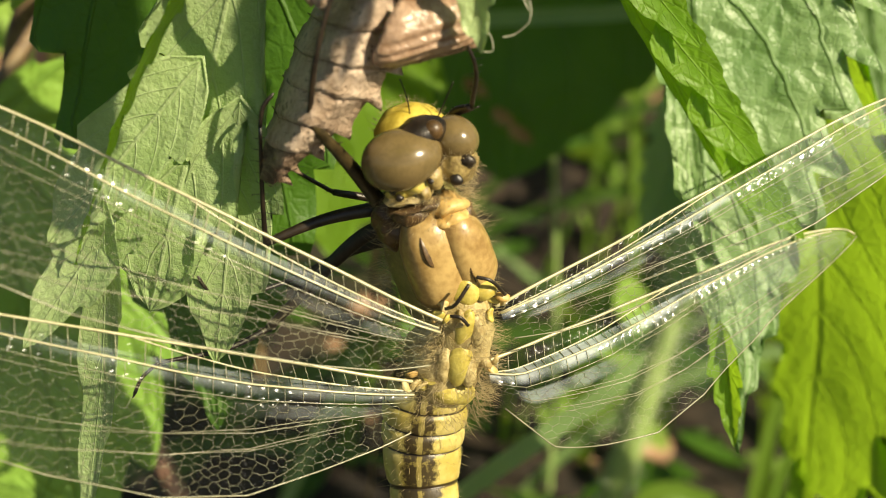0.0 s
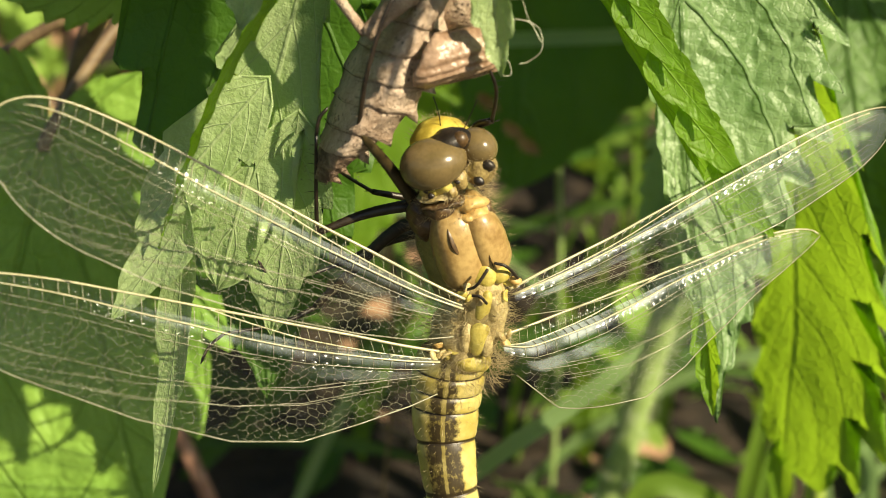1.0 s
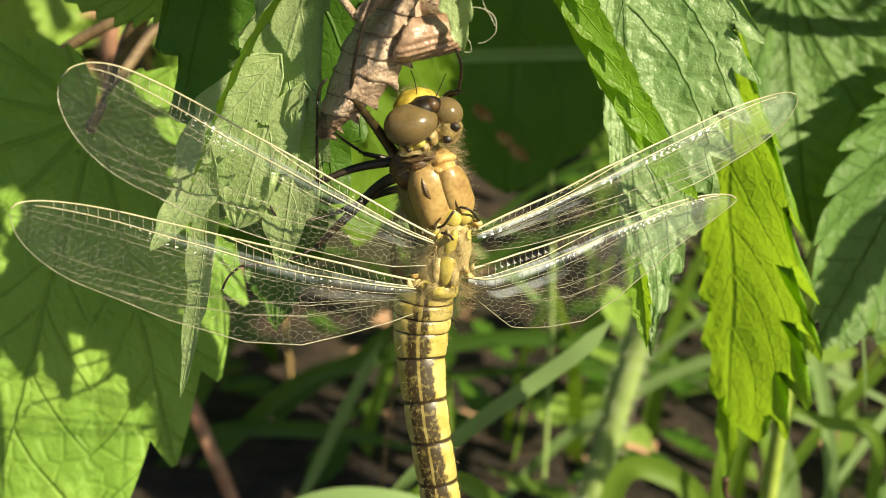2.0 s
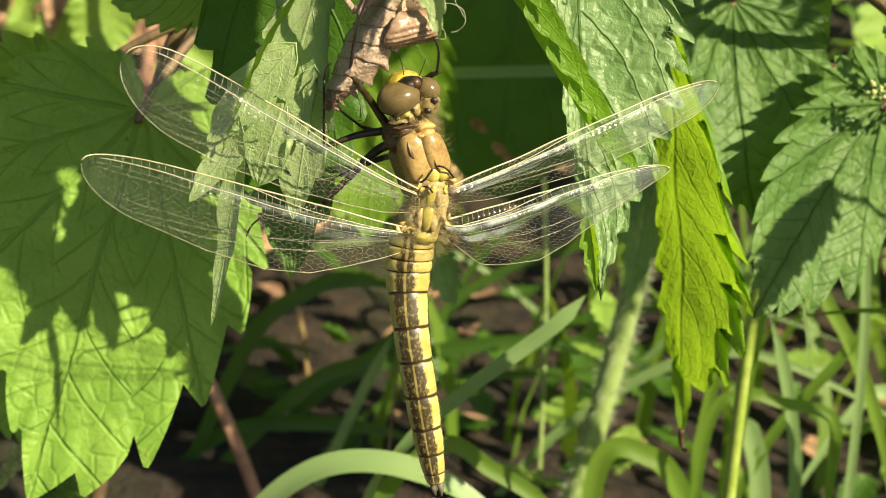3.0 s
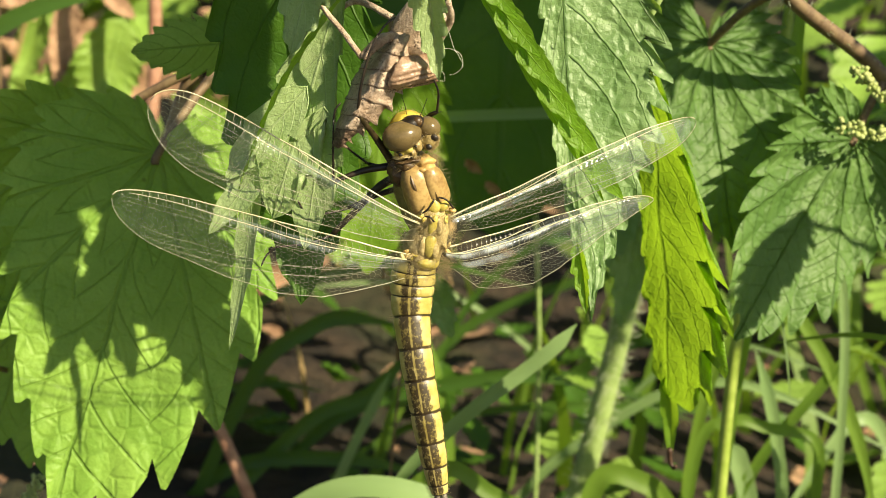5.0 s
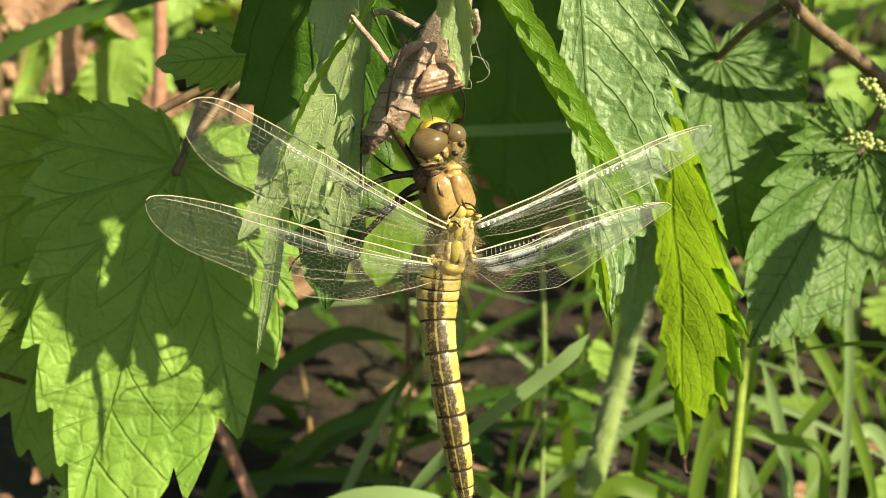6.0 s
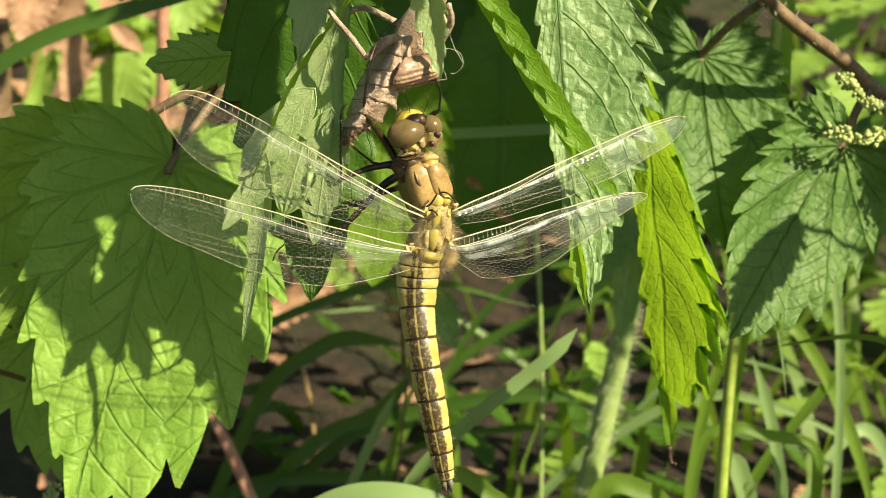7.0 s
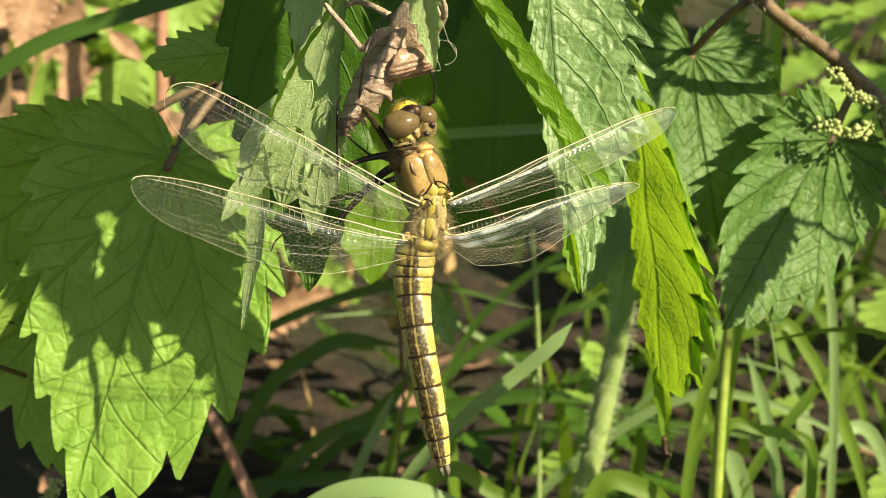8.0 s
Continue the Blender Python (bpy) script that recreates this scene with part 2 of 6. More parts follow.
def membrane_material(name="wing_membrane", haze=0.016, glint=0.7, strip_sheen=0.19, rough=0.16):
    """The wing's clear skin; v runs from the front edge back, and sky sheen is painted into the front strips."""
    m = Nodes(name)
    u, v = m.uv()
    clear = m.add("ShaderNodeBsdfTransparent", Color=(0.985, 0.99, 0.965, 1))
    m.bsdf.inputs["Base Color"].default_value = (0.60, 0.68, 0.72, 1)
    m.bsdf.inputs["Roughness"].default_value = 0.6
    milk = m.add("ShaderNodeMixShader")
    # milky strips painted where the wing base reflects the sky
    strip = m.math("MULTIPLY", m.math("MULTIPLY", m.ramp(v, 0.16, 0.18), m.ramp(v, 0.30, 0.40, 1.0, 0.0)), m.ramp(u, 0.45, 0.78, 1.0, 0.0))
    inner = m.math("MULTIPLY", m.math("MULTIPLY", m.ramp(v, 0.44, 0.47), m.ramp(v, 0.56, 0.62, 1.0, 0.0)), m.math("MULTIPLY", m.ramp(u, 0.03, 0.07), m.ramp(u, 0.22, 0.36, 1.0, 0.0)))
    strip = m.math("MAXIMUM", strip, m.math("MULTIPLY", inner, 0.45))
    m.link(m.math("MAXIMUM", m.ramp(u, 0.25, 0.95, 0.004, haze), m.math("MULTIPLY", strip, m.ramp(m.noise(380.0, 2.0), 0.32, 0.58, 0.25 * strip_sheen, strip_sheen))), milk.inputs[0])
    m.link(clear.outputs[0], milk.inputs[1])
    m.link(m.bsdf.outputs[0], milk.inputs[2])
    gloss = m.add("ShaderNodeBsdfGlossy", Roughness=rough, Color=(0.92, 0.95, 1.0, 1))
    dome = m.math("MULTIPLY", m.math("ABSOLUTE", m.math("SINE", m.math("MULTIPLY", u, 44.0 * math.pi))), m.math("ABSOLUTE", m.math("SINE", m.math("MULTIPLY", v, 9.0 * math.pi))))
    m.bump(m.math("ADD", dome, m.math("MULTIPLY", m.noise(900.0, 2.0), 0.5)), 0.5, 0.00012, gloss.inputs["Normal"])
    fres = m.add("ShaderNodeFresnel", IOR=1.5)
    cell = m.add("ShaderNodeTexWhiteNoise")
    cell.noise_dimensions = "2D"
    grid = m.add("ShaderNodeCombineXYZ")
    m.link(m.math("FLOOR", m.math("MULTIPLY", u, 44.0)), grid.inputs[0])
    m.link(m.math("FLOOR", m.math("MULTIPLY", v, 12.0)), grid.inputs[1])
    m.link(grid.outputs[0], cell.inputs["Vector"])
    # gloss made patchy and strongest in the front strips, to place the glints
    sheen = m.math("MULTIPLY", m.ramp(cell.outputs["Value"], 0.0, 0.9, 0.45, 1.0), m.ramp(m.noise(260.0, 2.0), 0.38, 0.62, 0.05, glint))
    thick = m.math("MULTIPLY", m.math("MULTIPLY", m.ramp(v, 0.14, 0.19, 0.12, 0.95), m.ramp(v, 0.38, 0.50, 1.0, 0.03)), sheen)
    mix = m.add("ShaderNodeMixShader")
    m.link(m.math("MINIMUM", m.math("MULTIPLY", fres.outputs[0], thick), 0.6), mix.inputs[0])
    m.link(milk.outputs[0], mix.inputs[1])
    m.link(gloss.outputs[0], mix.inputs[2])
    m.link(mix.outputs[0], m.out.inputs[0])
    return m.mat


def ground_material():
    m = Nodes("soil")
    big, mid, small = m.noise(9.0, 4.0), m.noise(70.0, 5.0, 0.65), m.noise(600.0, 3.0)
    # brown tones lowered so that the shade under the plants is in the soil colour
    col = m.mix(m.ramp(mid, 0.35, 0.68), (0.012, 0.009, 0.006), (0.055, 0.036, 0.022))
    col = m.mix(m.math("MULTIPLY", m.ramp(big, 0.45, 0.65), 0.5), col, (0.05, 0.07, 0.02))
    m.link(col, m.bsdf.inputs["Base Color"])
    m.bsdf.inputs["Roughness"].default_value = 0.95
    m.bump(m.math("ADD", mid, m.math("MULTIPLY", small, 0.4)), 0.9, 0.006)
    return m.mat


NETTLE_PALE = leaf_material("nettle_leaf_pale", (0.17, 0.31, 0.105), (0.29, 0.44, 0.185), (0.16, 0.29, 0.095), (0.34, 0.55, 0.04), 0.35, 0.42, 8, 0.8, cells=1500.0, net_share=0.07, groove=0.8, grain=0.22, gloss=0.6, pillow=0.55, pads=430.0)
NETTLE_GREEN = leaf_material("nettle_leaf_green", (0.085, 0.18, 0.022), (0.15, 0.28, 0.04), (0.055, 0.13, 0.018), (0.26, 0.46, 0.03), 0.32, 0.42, 8, 0.9, cells=1300.0, net_share=0.04, grain=0.4, gloss=0.5, pillow=0.4, pads=420.0)
NETTLE_MID = leaf_material("nettle_leaf_sunlit", (0.10, 0.215, 0.045), (0.18, 0.32, 0.085), (0.07, 0.16, 0.03), (0.30, 0.50, 0.04), 0.32, 0.38, 8, 0.9, cells=1300.0, gloss=0.5, pillow=0.45, pads=420.0)
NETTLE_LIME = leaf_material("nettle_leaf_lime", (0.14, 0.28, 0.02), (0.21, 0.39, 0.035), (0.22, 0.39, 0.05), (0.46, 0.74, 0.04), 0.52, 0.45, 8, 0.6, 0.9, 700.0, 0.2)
BROAD_GREEN = leaf_material("broad_leaf", (0.21, 0.355, 0.055), (0.31, 0.49, 0.10), (0.16, 0.29, 0.04), (0.42, 0.66, 0.05), 0.28, 0.5, 6, 0.8, cells=450.0, groove=0.6, net_share=0.12)
PALMATE = palmate_material("palmate_leaf", (0.19, 0.375, 0.05), (0.31, 0.515, 0.09), (0.165, 0.32, 0.045), (0.52, 0.74, 0.05), relief=1.0)
PALMATE_NETTLE = palmate_material("nettle_leaf_quilted", (0.08, 0.175, 0.04), (0.155, 0.28, 0.075), (0.07, 0.16, 0.03), (0.28, 0.46, 0.04), 0.3, 0.50, 0.35, 0.42, 11.0, 1.0)
# darker copy of the leaf green, with shade put into the colour
SHADE_LEAF = leaf_material("leaf_shade_green", (0.045, 0.12, 0.010), (0.07, 0.165, 0.014), (0.075, 0.175, 0.018), (0.16, 0.34, 0.02), 0.28, 0.5, 6, 0.8, cells=700.0)
PALE_UNDER = leaf_material("nettle_leaf_underside", (0.32, 0.46, 0.18), (0.47, 0.60, 0.30), (0.50, 0.62, 0.33), (0.40, 0.60, 0.08), 0.36, 0.36, 7, 0.6, cells=2600.0, net_share=0.05, groove=0.4, grain=0.55, gloss=0.6)
GRASS = blade_material("grass_blade", (0.085, 0.175, 0.02), (0.20, 0.33, 0.045), (0.34, 0.54, 0.04), 0.38, 0.48)
GRASS_PALE = blade_material("grass_blade_pale", (0.20, 0.34, 0.12), (0.30, 0.44, 0.18), (0.34, 0.50, 0.10), 0.3)
# darker grass copy; the hollow's shade is in its colour
GRASS_SHADE = blade_material("grass_blade_shade", (0.045, 0.115, 0.016), (0.09, 0.18, 0.03), (0.20, 0.36, 0.03), 0.25)
GRASS_LIME = blade_material("grass_blade_lime", (0.14, 0.28, 0.03), (0.24, 0.40, 0.06), (0.42, 0.66, 0.05), 0.45)
STRAW = plain_material("dry_straw", (0.30, 0.19, 0.08), (0.50, 0.36, 0.17), 200.0, 0.6)
STEM_GREEN = plain_material("stem_green", (0.22, 0.33, 0.09), (0.36, 0.48, 0.18), 300.0, 0.5)
STEM_YELLOW = plain_material("stem_yellow_green", (0.26, 0.38, 0.05), (0.42, 0.54, 0.12), 260.0, 0.45)
STEM_BROWN = plain_material("stem_brown", (0.12, 0.075, 0.045), (0.24, 0.17, 0.09), 400.0, 0.6)
STEM_RED = plain_material("stem_red", (0.32, 0.15, 0.09), (0.50, 0.28, 0.19), 300.0, 0.6)
HAIR_PALE = plain_material("plant_hair", (0.55, 0.62, 0.42), (0.70, 0.75, 0.55), 900.0, 0.5)
FLOWER = plain_material("nettle_flower", (0.32, 0.40, 0.12), (0.48, 0.54, 0.22), 900.0, 0.6)
SOIL = ground_material()
LITTER = plain_material("dead_leaf", (0.20, 0.11, 0.06), (0.50, 0.31, 0.19), 120.0, 0.75, 0.5, 0.0008)
EXUVIA = exuvia_material("exuvia_skin", (0.36, 0.25, 0.17), (0.67, 0.53, 0.41), 0.85)
EXUVIA_TIP = exuvia_material("exuvia_tip", (0.07, 0.04, 0.024), (0.38, 0.27, 0.19), 0.9)
EXUVIA_DARK = plain_material("exuvia_joint", (0.035, 0.018, 0.010), (0.10, 0.055, 0.03), 900.0, 0.6)
EXUVIA_PAD = plain_material("exuvia_wing_pad", (0.22, 0.125, 0.07), (0.46, 0.32, 0.225), 600.0, 0.26, 0.8, 0.0003, 0.6, 5.0)
THREAD = plain_material("white_thread", (0.55, 0.55, 0.38), (0.75, 0.75, 0.58), 900.0, 0.5)
EYE = plain_material("eye_brown", (0.125, 0.092, 0.038), (0.18, 0.13, 0.058), 700.0, 0.2, 0.08, 0.00003, 0.55)
FACE_YELLOW = plain_material("face_yellow", (0.46, 0.34, 0.04), (0.62, 0.51, 0.10), 900.0, 0.42, 0.6, 0.0001)
DARK_SHELL = plain_material("dark_shell", (0.006, 0.004, 0.003), (0.030, 0.020, 0.011), 900.0, 0.42, 0.7, 0.0001, 0.6)
THORAX = plain_material("thorax_tan", (0.25, 0.150, 0.048), (0.50, 0.345, 0.135), 330.0, 0.34, 0.5, 0.00012, 0.55, 8.0)
THORAX_DARK = plain_material("thorax_streak", (0.045, 0.026, 0.011), (0.13, 0.075, 0.03), 900.0, 0.4, 0.5, 0.0001)
THORAX_SIDE = plain_material("thorax_side", (0.15, 0.13, 0.035), (0.28, 0.24, 0.075), 700.0, 0.5, 0.6, 0.00015)
NOTUM = plain_material("notum_yellow", (0.42, 0.33, 0.06), (0.62, 0.53, 0.14), 900.0, 0.4, 0.6, 0.00012)
COLLAR = plain_material("collar_orange", (0.50, 0.31, 0.09), (0.66, 0.47, 0.19), 900.0, 0.45, 0.6, 0.00012)
CERCUS = plain_material("cercus_grey", (0.10, 0.09, 0.065), (0.24, 0.22, 0.17), 1200.0, 0.45)
CHEEK = plain_material("cheek_brown", (0.15, 0.10, 0.035), (0.44, 0.34, 0.13), 800.0, 0.45, 0.9, 0.0002)
HINGE = plain_material("wing_hinge", (0.32, 0.235, 0.085), (0.58, 0.48, 0.24), 1400.0, 0.42, 0.9, 0.0002)
LEG_OLIVE = plain_material("leg_olive", (0.014, 0.010, 0.004), (0.058, 0.042, 0.016), 1100.0, 0.35, 0.4, 0.00008)
HAIR_TAN = plain_material("body_hair", (0.34, 0.26, 0.12), (0.52, 0.43, 0.24), 900.0, 0.5)
VEIN = plain_material("wing_vein", (0.26, 0.25, 0.16), (0.43, 0.42, 0.29), 500.0, 0.3, 0.1, 0.00002, 0.6)
COSTA = plain_material("wing_costa", (0.48, 0.45, 0.26), (0.62, 0.58, 0.38), 500.0, 0.3, 0.1, 0.00002, 0.6)
MEMBRANE = membrane_material()
# copy for the right-hand wings: more haze, and stronger painted glints
MEMBRANE_HAZE_GLINT = membrane_material("wing_membrane_haze_glint", 0.11, 2.6, 0.58, 0.22)
ABDOMEN = abdomen_material()


# ---- building helpers ----
def part(name, bm, material, parent=None, label="", smooth=True):
    """Link a bmesh as one mesh object, under a thing or a part."""
    data = bpy.data.meshes.new(name)
    bm.to_mesh(data)
    bm.free()
    data.materials.append(material)
    if smooth:
        data.shade_smooth()
    ob = new(name, data)
    if parent is not None:
        ob.parent = parent
        if label:
            tagged(ob, label)
    return ob


def empty(name, at, label, category, group="", kind=""):
    ob = new(name)
    ob.location = at
    ob.empty_display_size = 0.002
    return tagged(ob, label, category, group, kind)


def vec(*a):
    return Vector(a)


def tube(bm, points, radii, sides=6, flat=1.0):
    """A round, tapering tube through the points."""
    pts = [Vector(p) for p in points]
    radii = radii if hasattr(radii, "__len__") else [radii] * len(pts)
    rings, side = [], None
    for i, p in enumerate(pts):
        d = (pts[min(i + 1, len(pts) - 1)] - pts[max(i - 1, 0)]).normalized()
        if side is None:
            side = d.orthogonal().normalized()
        side = (side - d * side.dot(d)).normalized()
        other = d.cross(side)
        rings.append([bm.verts.new(p + radii[i] * (math.cos(a) * side + flat * math.sin(a) * other)) for a in (k * math.tau / sides for k in range(sides))])
    for a, b in zip(rings, rings[1:]):
        for k in range(sides):
            bm.faces.new((a[k], a[(k + 1) % sides], b[(k + 1) % sides], b[k]))
    bm.faces.new(rings[0][::-1])
    bm.faces.new(rings[-1])


def curve_points(points, n=16):
    """A smooth line through a few points (Catmull-Rom)."""
    p = [Vector(q) for q in points]
    p = [p[0] * 2 - p[1], *p, p[-1] * 2 - p[-2]]
    out = []
    for i in range(1, len(p) - 2):
        for k in range(n):
            t = k / n
            a, b, c, d = p[i - 1], p[i], p[i + 1], p[i + 2]
            out.append(0.5 * (2 * b + (c - a) * t + (2 * a - 5 * b + 4 * c - d) * t * t + (3 * b - a - 3 * c + d) * t ** 3))
    return out + [p[-2]]


def blob(bm, centre, radii, turn=None, seg=20, rings=12, rough=0.0, scale=300.0, pinch=None):
    """An ellipsoid, turned, with an uneven skin; pinch(v) may shape the unit sphere first."""
    made = bmesh.ops.create_uvsphere(bm, u_segments=seg, v_segments=rings, radius=1.0)["verts"]
    turn = turn or Matrix.Identity(3)
    for v in made:
        q = v.co.copy()
        if pinch:
            q = pinch(q)
        q = Vector((q.x * radii[0], q.y * radii[1], q.z * radii[2]))
        q = turn @ q + Vector(centre)
        if rough:
            q += rough * noise.noise_vector(q * scale)
        v.co = q
    return made


def euler(rx, ry, rz):
    return Euler((radians(rx), radians(ry), radians(rz))).to_matrix()


def hairs(bm, spots, length, width, rng, spread=0.5, lean=(0, 0, 0)):
    """Thin tapering hairs; spots are pairs of a place and a normal."""
    for p, n in spots:
        d = (Vector(n) + Vector((rng.uniform(-1, 1), rng.uniform(-1, 1), rng.uniform(-1, 1))) * spread + Vector(lean)).normalized()
        side = d.orthogonal().normalized() * width
        other = d.cross(side)
        l = length * rng.uniform(0.5, 1.2)
        bend = Vector((rng.uniform(-1, 1), rng.uniform(-1, 1), rng.uniform(-1, 1))) * l * 0.15
        base = [bm.verts.new(p + side), bm.verts.new(p - side * 0.5 + other * 0.87), bm.verts.new(p - side * 0.5 - other * 0.87)]
        mid = [bm.verts.new(v.co * 0.6 + (p + d * l * 0.55 + bend) * 0.4 + (d * l * 0.33)) for v in base]
        tip = bm.verts.new(p + d * l + bend * 2)
        for k in range(3):
            bm.faces.new((base[k], base[(k + 1) % 3], mid[(k + 1) % 3], mid[k]))
            bm.faces.new((mid[k], mid[(k + 1) % 3], tip))


def leaf_sheet(bm, base, tip, across, width, teeth=11, depth=0.22, fold=18.0, arch=0.08, quilt=0.018, cordate=0.12, peak=0.62, sides=8, seed=0, curl=0.0, trim=(1.0, 1.0), wave=0.02, cols=8, full=0.8):
    """A toothed leaf from base to tip. across points to its +v edge; fold bends the halves back, arch bows it along its length, trim narrows each half."""
    base, tip = Vector(base), Vector(tip)
    long = (tip - base).length
    a = (tip - base) / long
    s = Vector(across)
    s = (s - a * s.dot(a)).normalized()
    n = s.cross(a)
    uvs = bm.loops.layers.uv.verify()
    per = 6
    rows = teeth * per
    half = width / 2
    rng = random.Random(seed)
    jag = [rng.uniform(0.7, 1.25) for _ in range(teeth + 2)]
    grid, coords = [], {}
    for i in range(rows + 1):
        u = i / rows
        prof = max(math.sin(math.pi * min(max(u, 0.0), 1.0) ** peak), 0.0) ** full
        line = []
        for j in range(-cols, cols + 1):
            v = j / cols
            av = abs(v)
            ph = u * teeth + (0.37 if v < 0 else 0.0)
            k, ph = int(ph), ph % 1.0
            saw = (ph / 0.8 if ph < 0.8 else (1 - ph) / 0.2)
            hw = half * prof * (trim[1] if v > 0 else trim[0])
            edge = av ** 5
            bite = depth * jag[min(k, teeth)] * (1 - saw) * edge
            x = v * hw * (1 - bite)
            y = u * long + hw * 0.20 * av * av - cordate * half * av * av * (1 - u) ** 5 + edge * hw * depth * 0.8 * saw * (1 - u) ** 0.3
            phase = (u - 0.33 * av ** 1.25) * sides
            z = -abs(x) * math.tan(radians(fold)) + arch * long * 4 * u * (1 - u) - curl * long * u ** 3
            z += quilt * half * abs(math.sin(math.pi * phase)) ** 0.7 * min(1.0, av * 4) * (1 - 0.4 * av) * (1 + 0.35 * noise.noise(Vector((u * 26, v * 11, seed))))
            p = base + a * y + s * x + n * z
            z2 = wave * width * noise.noise(p * 90.0 + Vector((seed * 3.1, 0, 0))) + edge * wave * half * 0.8 * math.sin(ph * math.tau + k)
            vert = bm.verts.new(p + n * z2)
            coords[vert] = (u, v * 0.5 + 0.5)
            line.append(vert)
        grid.append(line)
    for i in range(rows):
        for j in range(2 * cols):
            f = bm.faces.new((grid[i][j], grid[i][j + 1], grid[i + 1][j + 1], grid[i + 1][j]))
            for loop in f.loops:
                loop[uvs].uv = coords[loop.vert]


def palmate_sheet(bm, base, tip, across, reach, teeth=9, depth=0.15, droop=0.10, fold=8.0, quilt=0.012, wave=0.012, seed=0, fan=0.49, rows=16, ribs=7.5):
    """A broad leaf with coarse forward teeth. reach: two tables (for the -across and the +across side) of pairs (degrees off the midrib, length in leaf lengths)."""
    base, tip = Vector(base), Vector(tip)
    long = (tip - base).length
    a = (tip - base) / long
    s = Vector(across)
    s = (s - a * s.dot(a)).normalized()
    n = s.cross(a)
    uvs = bm.loops.layers.uv.verify()
    rng = random.Random(seed)
    jag = [rng.uniform(0.75, 1.25) for _ in range(2 * teeth + 4)]
    per = 12
    fans, coords = [], {}
    for i in range(-teeth * per, teeth * per + 1):
        w = abs(i) / (teeth * per)
        side = 1 if i > 0 else -1
        ang = 168.0 * w ** 1.35
        table = reach[0 if side < 0 else 1]
        full = float(np.interp(ang, [q[0] for q in table], [q[1] for q in table])) * long
        ph = abs(i) / per + (0.0 if side > 0 else 0.4 * min(1.0, w * 8))
        k, ph = int(ph), ph % 1.0
        saw = ph / 0.2 if ph < 0.2 else (1 - ph) / 0.8
        bite = depth * jag[min(k, teeth) + (teeth + 1 if side > 0 else 0)] * (1 - saw)
        bite *= min(1.0, 0.32 + 2.4 * w)
        if abs(i) < per * 0.2:
            bite *= abs(i) / (per * 0.2) * 0.5
        phi = radians(ang) * side
        line = []
        for j in range(1, rows + 1):
            rho = j / rows
            r = full * rho * (1 - bite * rho ** 5)
            x, y = math.sin(phi) * r, math.cos(phi) * r
            gap = abs((phi / fan + 0.5) % 1.0 - 0.5) * 2
            puff = abs(math.sin(math.pi * (ribs * r / long - 1.3 * gap)))
            z = -abs(x) * math.tan(radians(fold)) - droop * r * r / long
            z += quilt * long * (gap ** 0.6 * 0.9 + 0.35 * puff ** 0.7) * min(1.0, r / long * 4) * (1 - 0.35 * rho)
            p = base + s * x + a * y + n * z
            p += n * wave * long * (noise.noise(p * 55.0 + Vector((seed * 2.3, 0, 0))) + 0.5 * rho ** 5 * math.sin(ph * math.tau + k))
            vert = bm.verts.new(p)
            coords[vert] = (x / long * 0.5 + 0.5, y / long * 0.5 + 0.5)
            line.append(vert)
        fans.append(line)
    foot = bm.verts.new(base)
    coords[foot] = (0.5, 0.5)
    for p, q in zip(fans, fans[1:]):
        quads = [(foot, p[0], q[0])] + [(p[j], p[j + 1], q[j + 1], q[j]) for j in range(rows - 1)]
        for some in quads:
            f = bm.faces.new(some)
            for loop in f.loops:
                loop[uvs].uv = coords[loop.vert]
    bmesh.ops.recalc_face_normals(bm, faces=bm.faces)


def blade(bm, points, width, fold=0.25, taper=0.35, n=10, face=(0, -1, 0.3)):
    """A grass blade along a line: a shallow V that narrows to the tip."""
    uvs = bm.loops.layers.uv.verify()
    pts = curve_points(points, n)
    rows = []
    for i, p in enumerate(pts):
        t = i / (len(pts) - 1)
        d = (pts[min(i + 1, len(pts) - 1)] - pts[max(i - 1, 0)]).normalized()
        side = d.cross(Vector(face)).normalized()
        up = side.cross(d)
        w = width / 2 * min(1.0, (1 - t) / taper + 0.03) * (0.75 + 0.25 * min(1.0, t * 4))
        rows.append([(bm.verts.new(p + side * w * k - up * abs(k) * w * fold * -1), t, k * 0.5 + 0.5) for k in (-1, -0.5, 0, 0.5, 1)])
    for a, b in zip(rows, rows[1:]):
        for k in range(4):
            some = (a[k], a[k + 1], b[k + 1], b[k])
            f = bm.faces.new([q[0] for q in some])
            for loop, q in zip(f.loops, some):
                loop[uvs].uv = (q[1], q[2])


# ---- ground ----
def ground_height(x, y):
    t = min(max((y - 0.16) / 0.9, 0.0), 1.0)
    r = math.hypot(x, y)
    bank = 0.26 * t * t * (3 - 2 * t)
    rough = (0.012 * noise.noise(Vector((x * 9, y * 9, 0.3))) + 0.004 * noise.noise(Vector((x * 45, y * 45, 1.7)))) * min(1.0, 3.0 / (r + 0.5))
    return -0.125 + bank + rough


def build_ground():
    ticks = [0.0]
    step = 0.012
    while ticks[-1] < 400:
        ticks.append(ticks[-1] + step)
        if ticks[-1] > 0.5:
            step *= 1.18
    axis = [-t for t in reversed(ticks[1:])] + ticks
    n = len(axis)
    verts = [(x, y, ground_height(x, y)) for y in axis for x in axis]
    faces = [(j * n + i, j * n + i + 1, (j + 1) * n + i + 1, (j + 1) * n + i) for j in range(n - 1) for i in range(n - 1)]
    data = bpy.data.meshes.new("ground")
    data.from_pydata(verts, [], faces)
    data.materials.append(SOIL)
    data.shade_smooth()
    tagged(new("ground", data), "soil of a grassy bank, darkened for plant shade, strewn with litter", "ground", kind="structure")


build_ground()


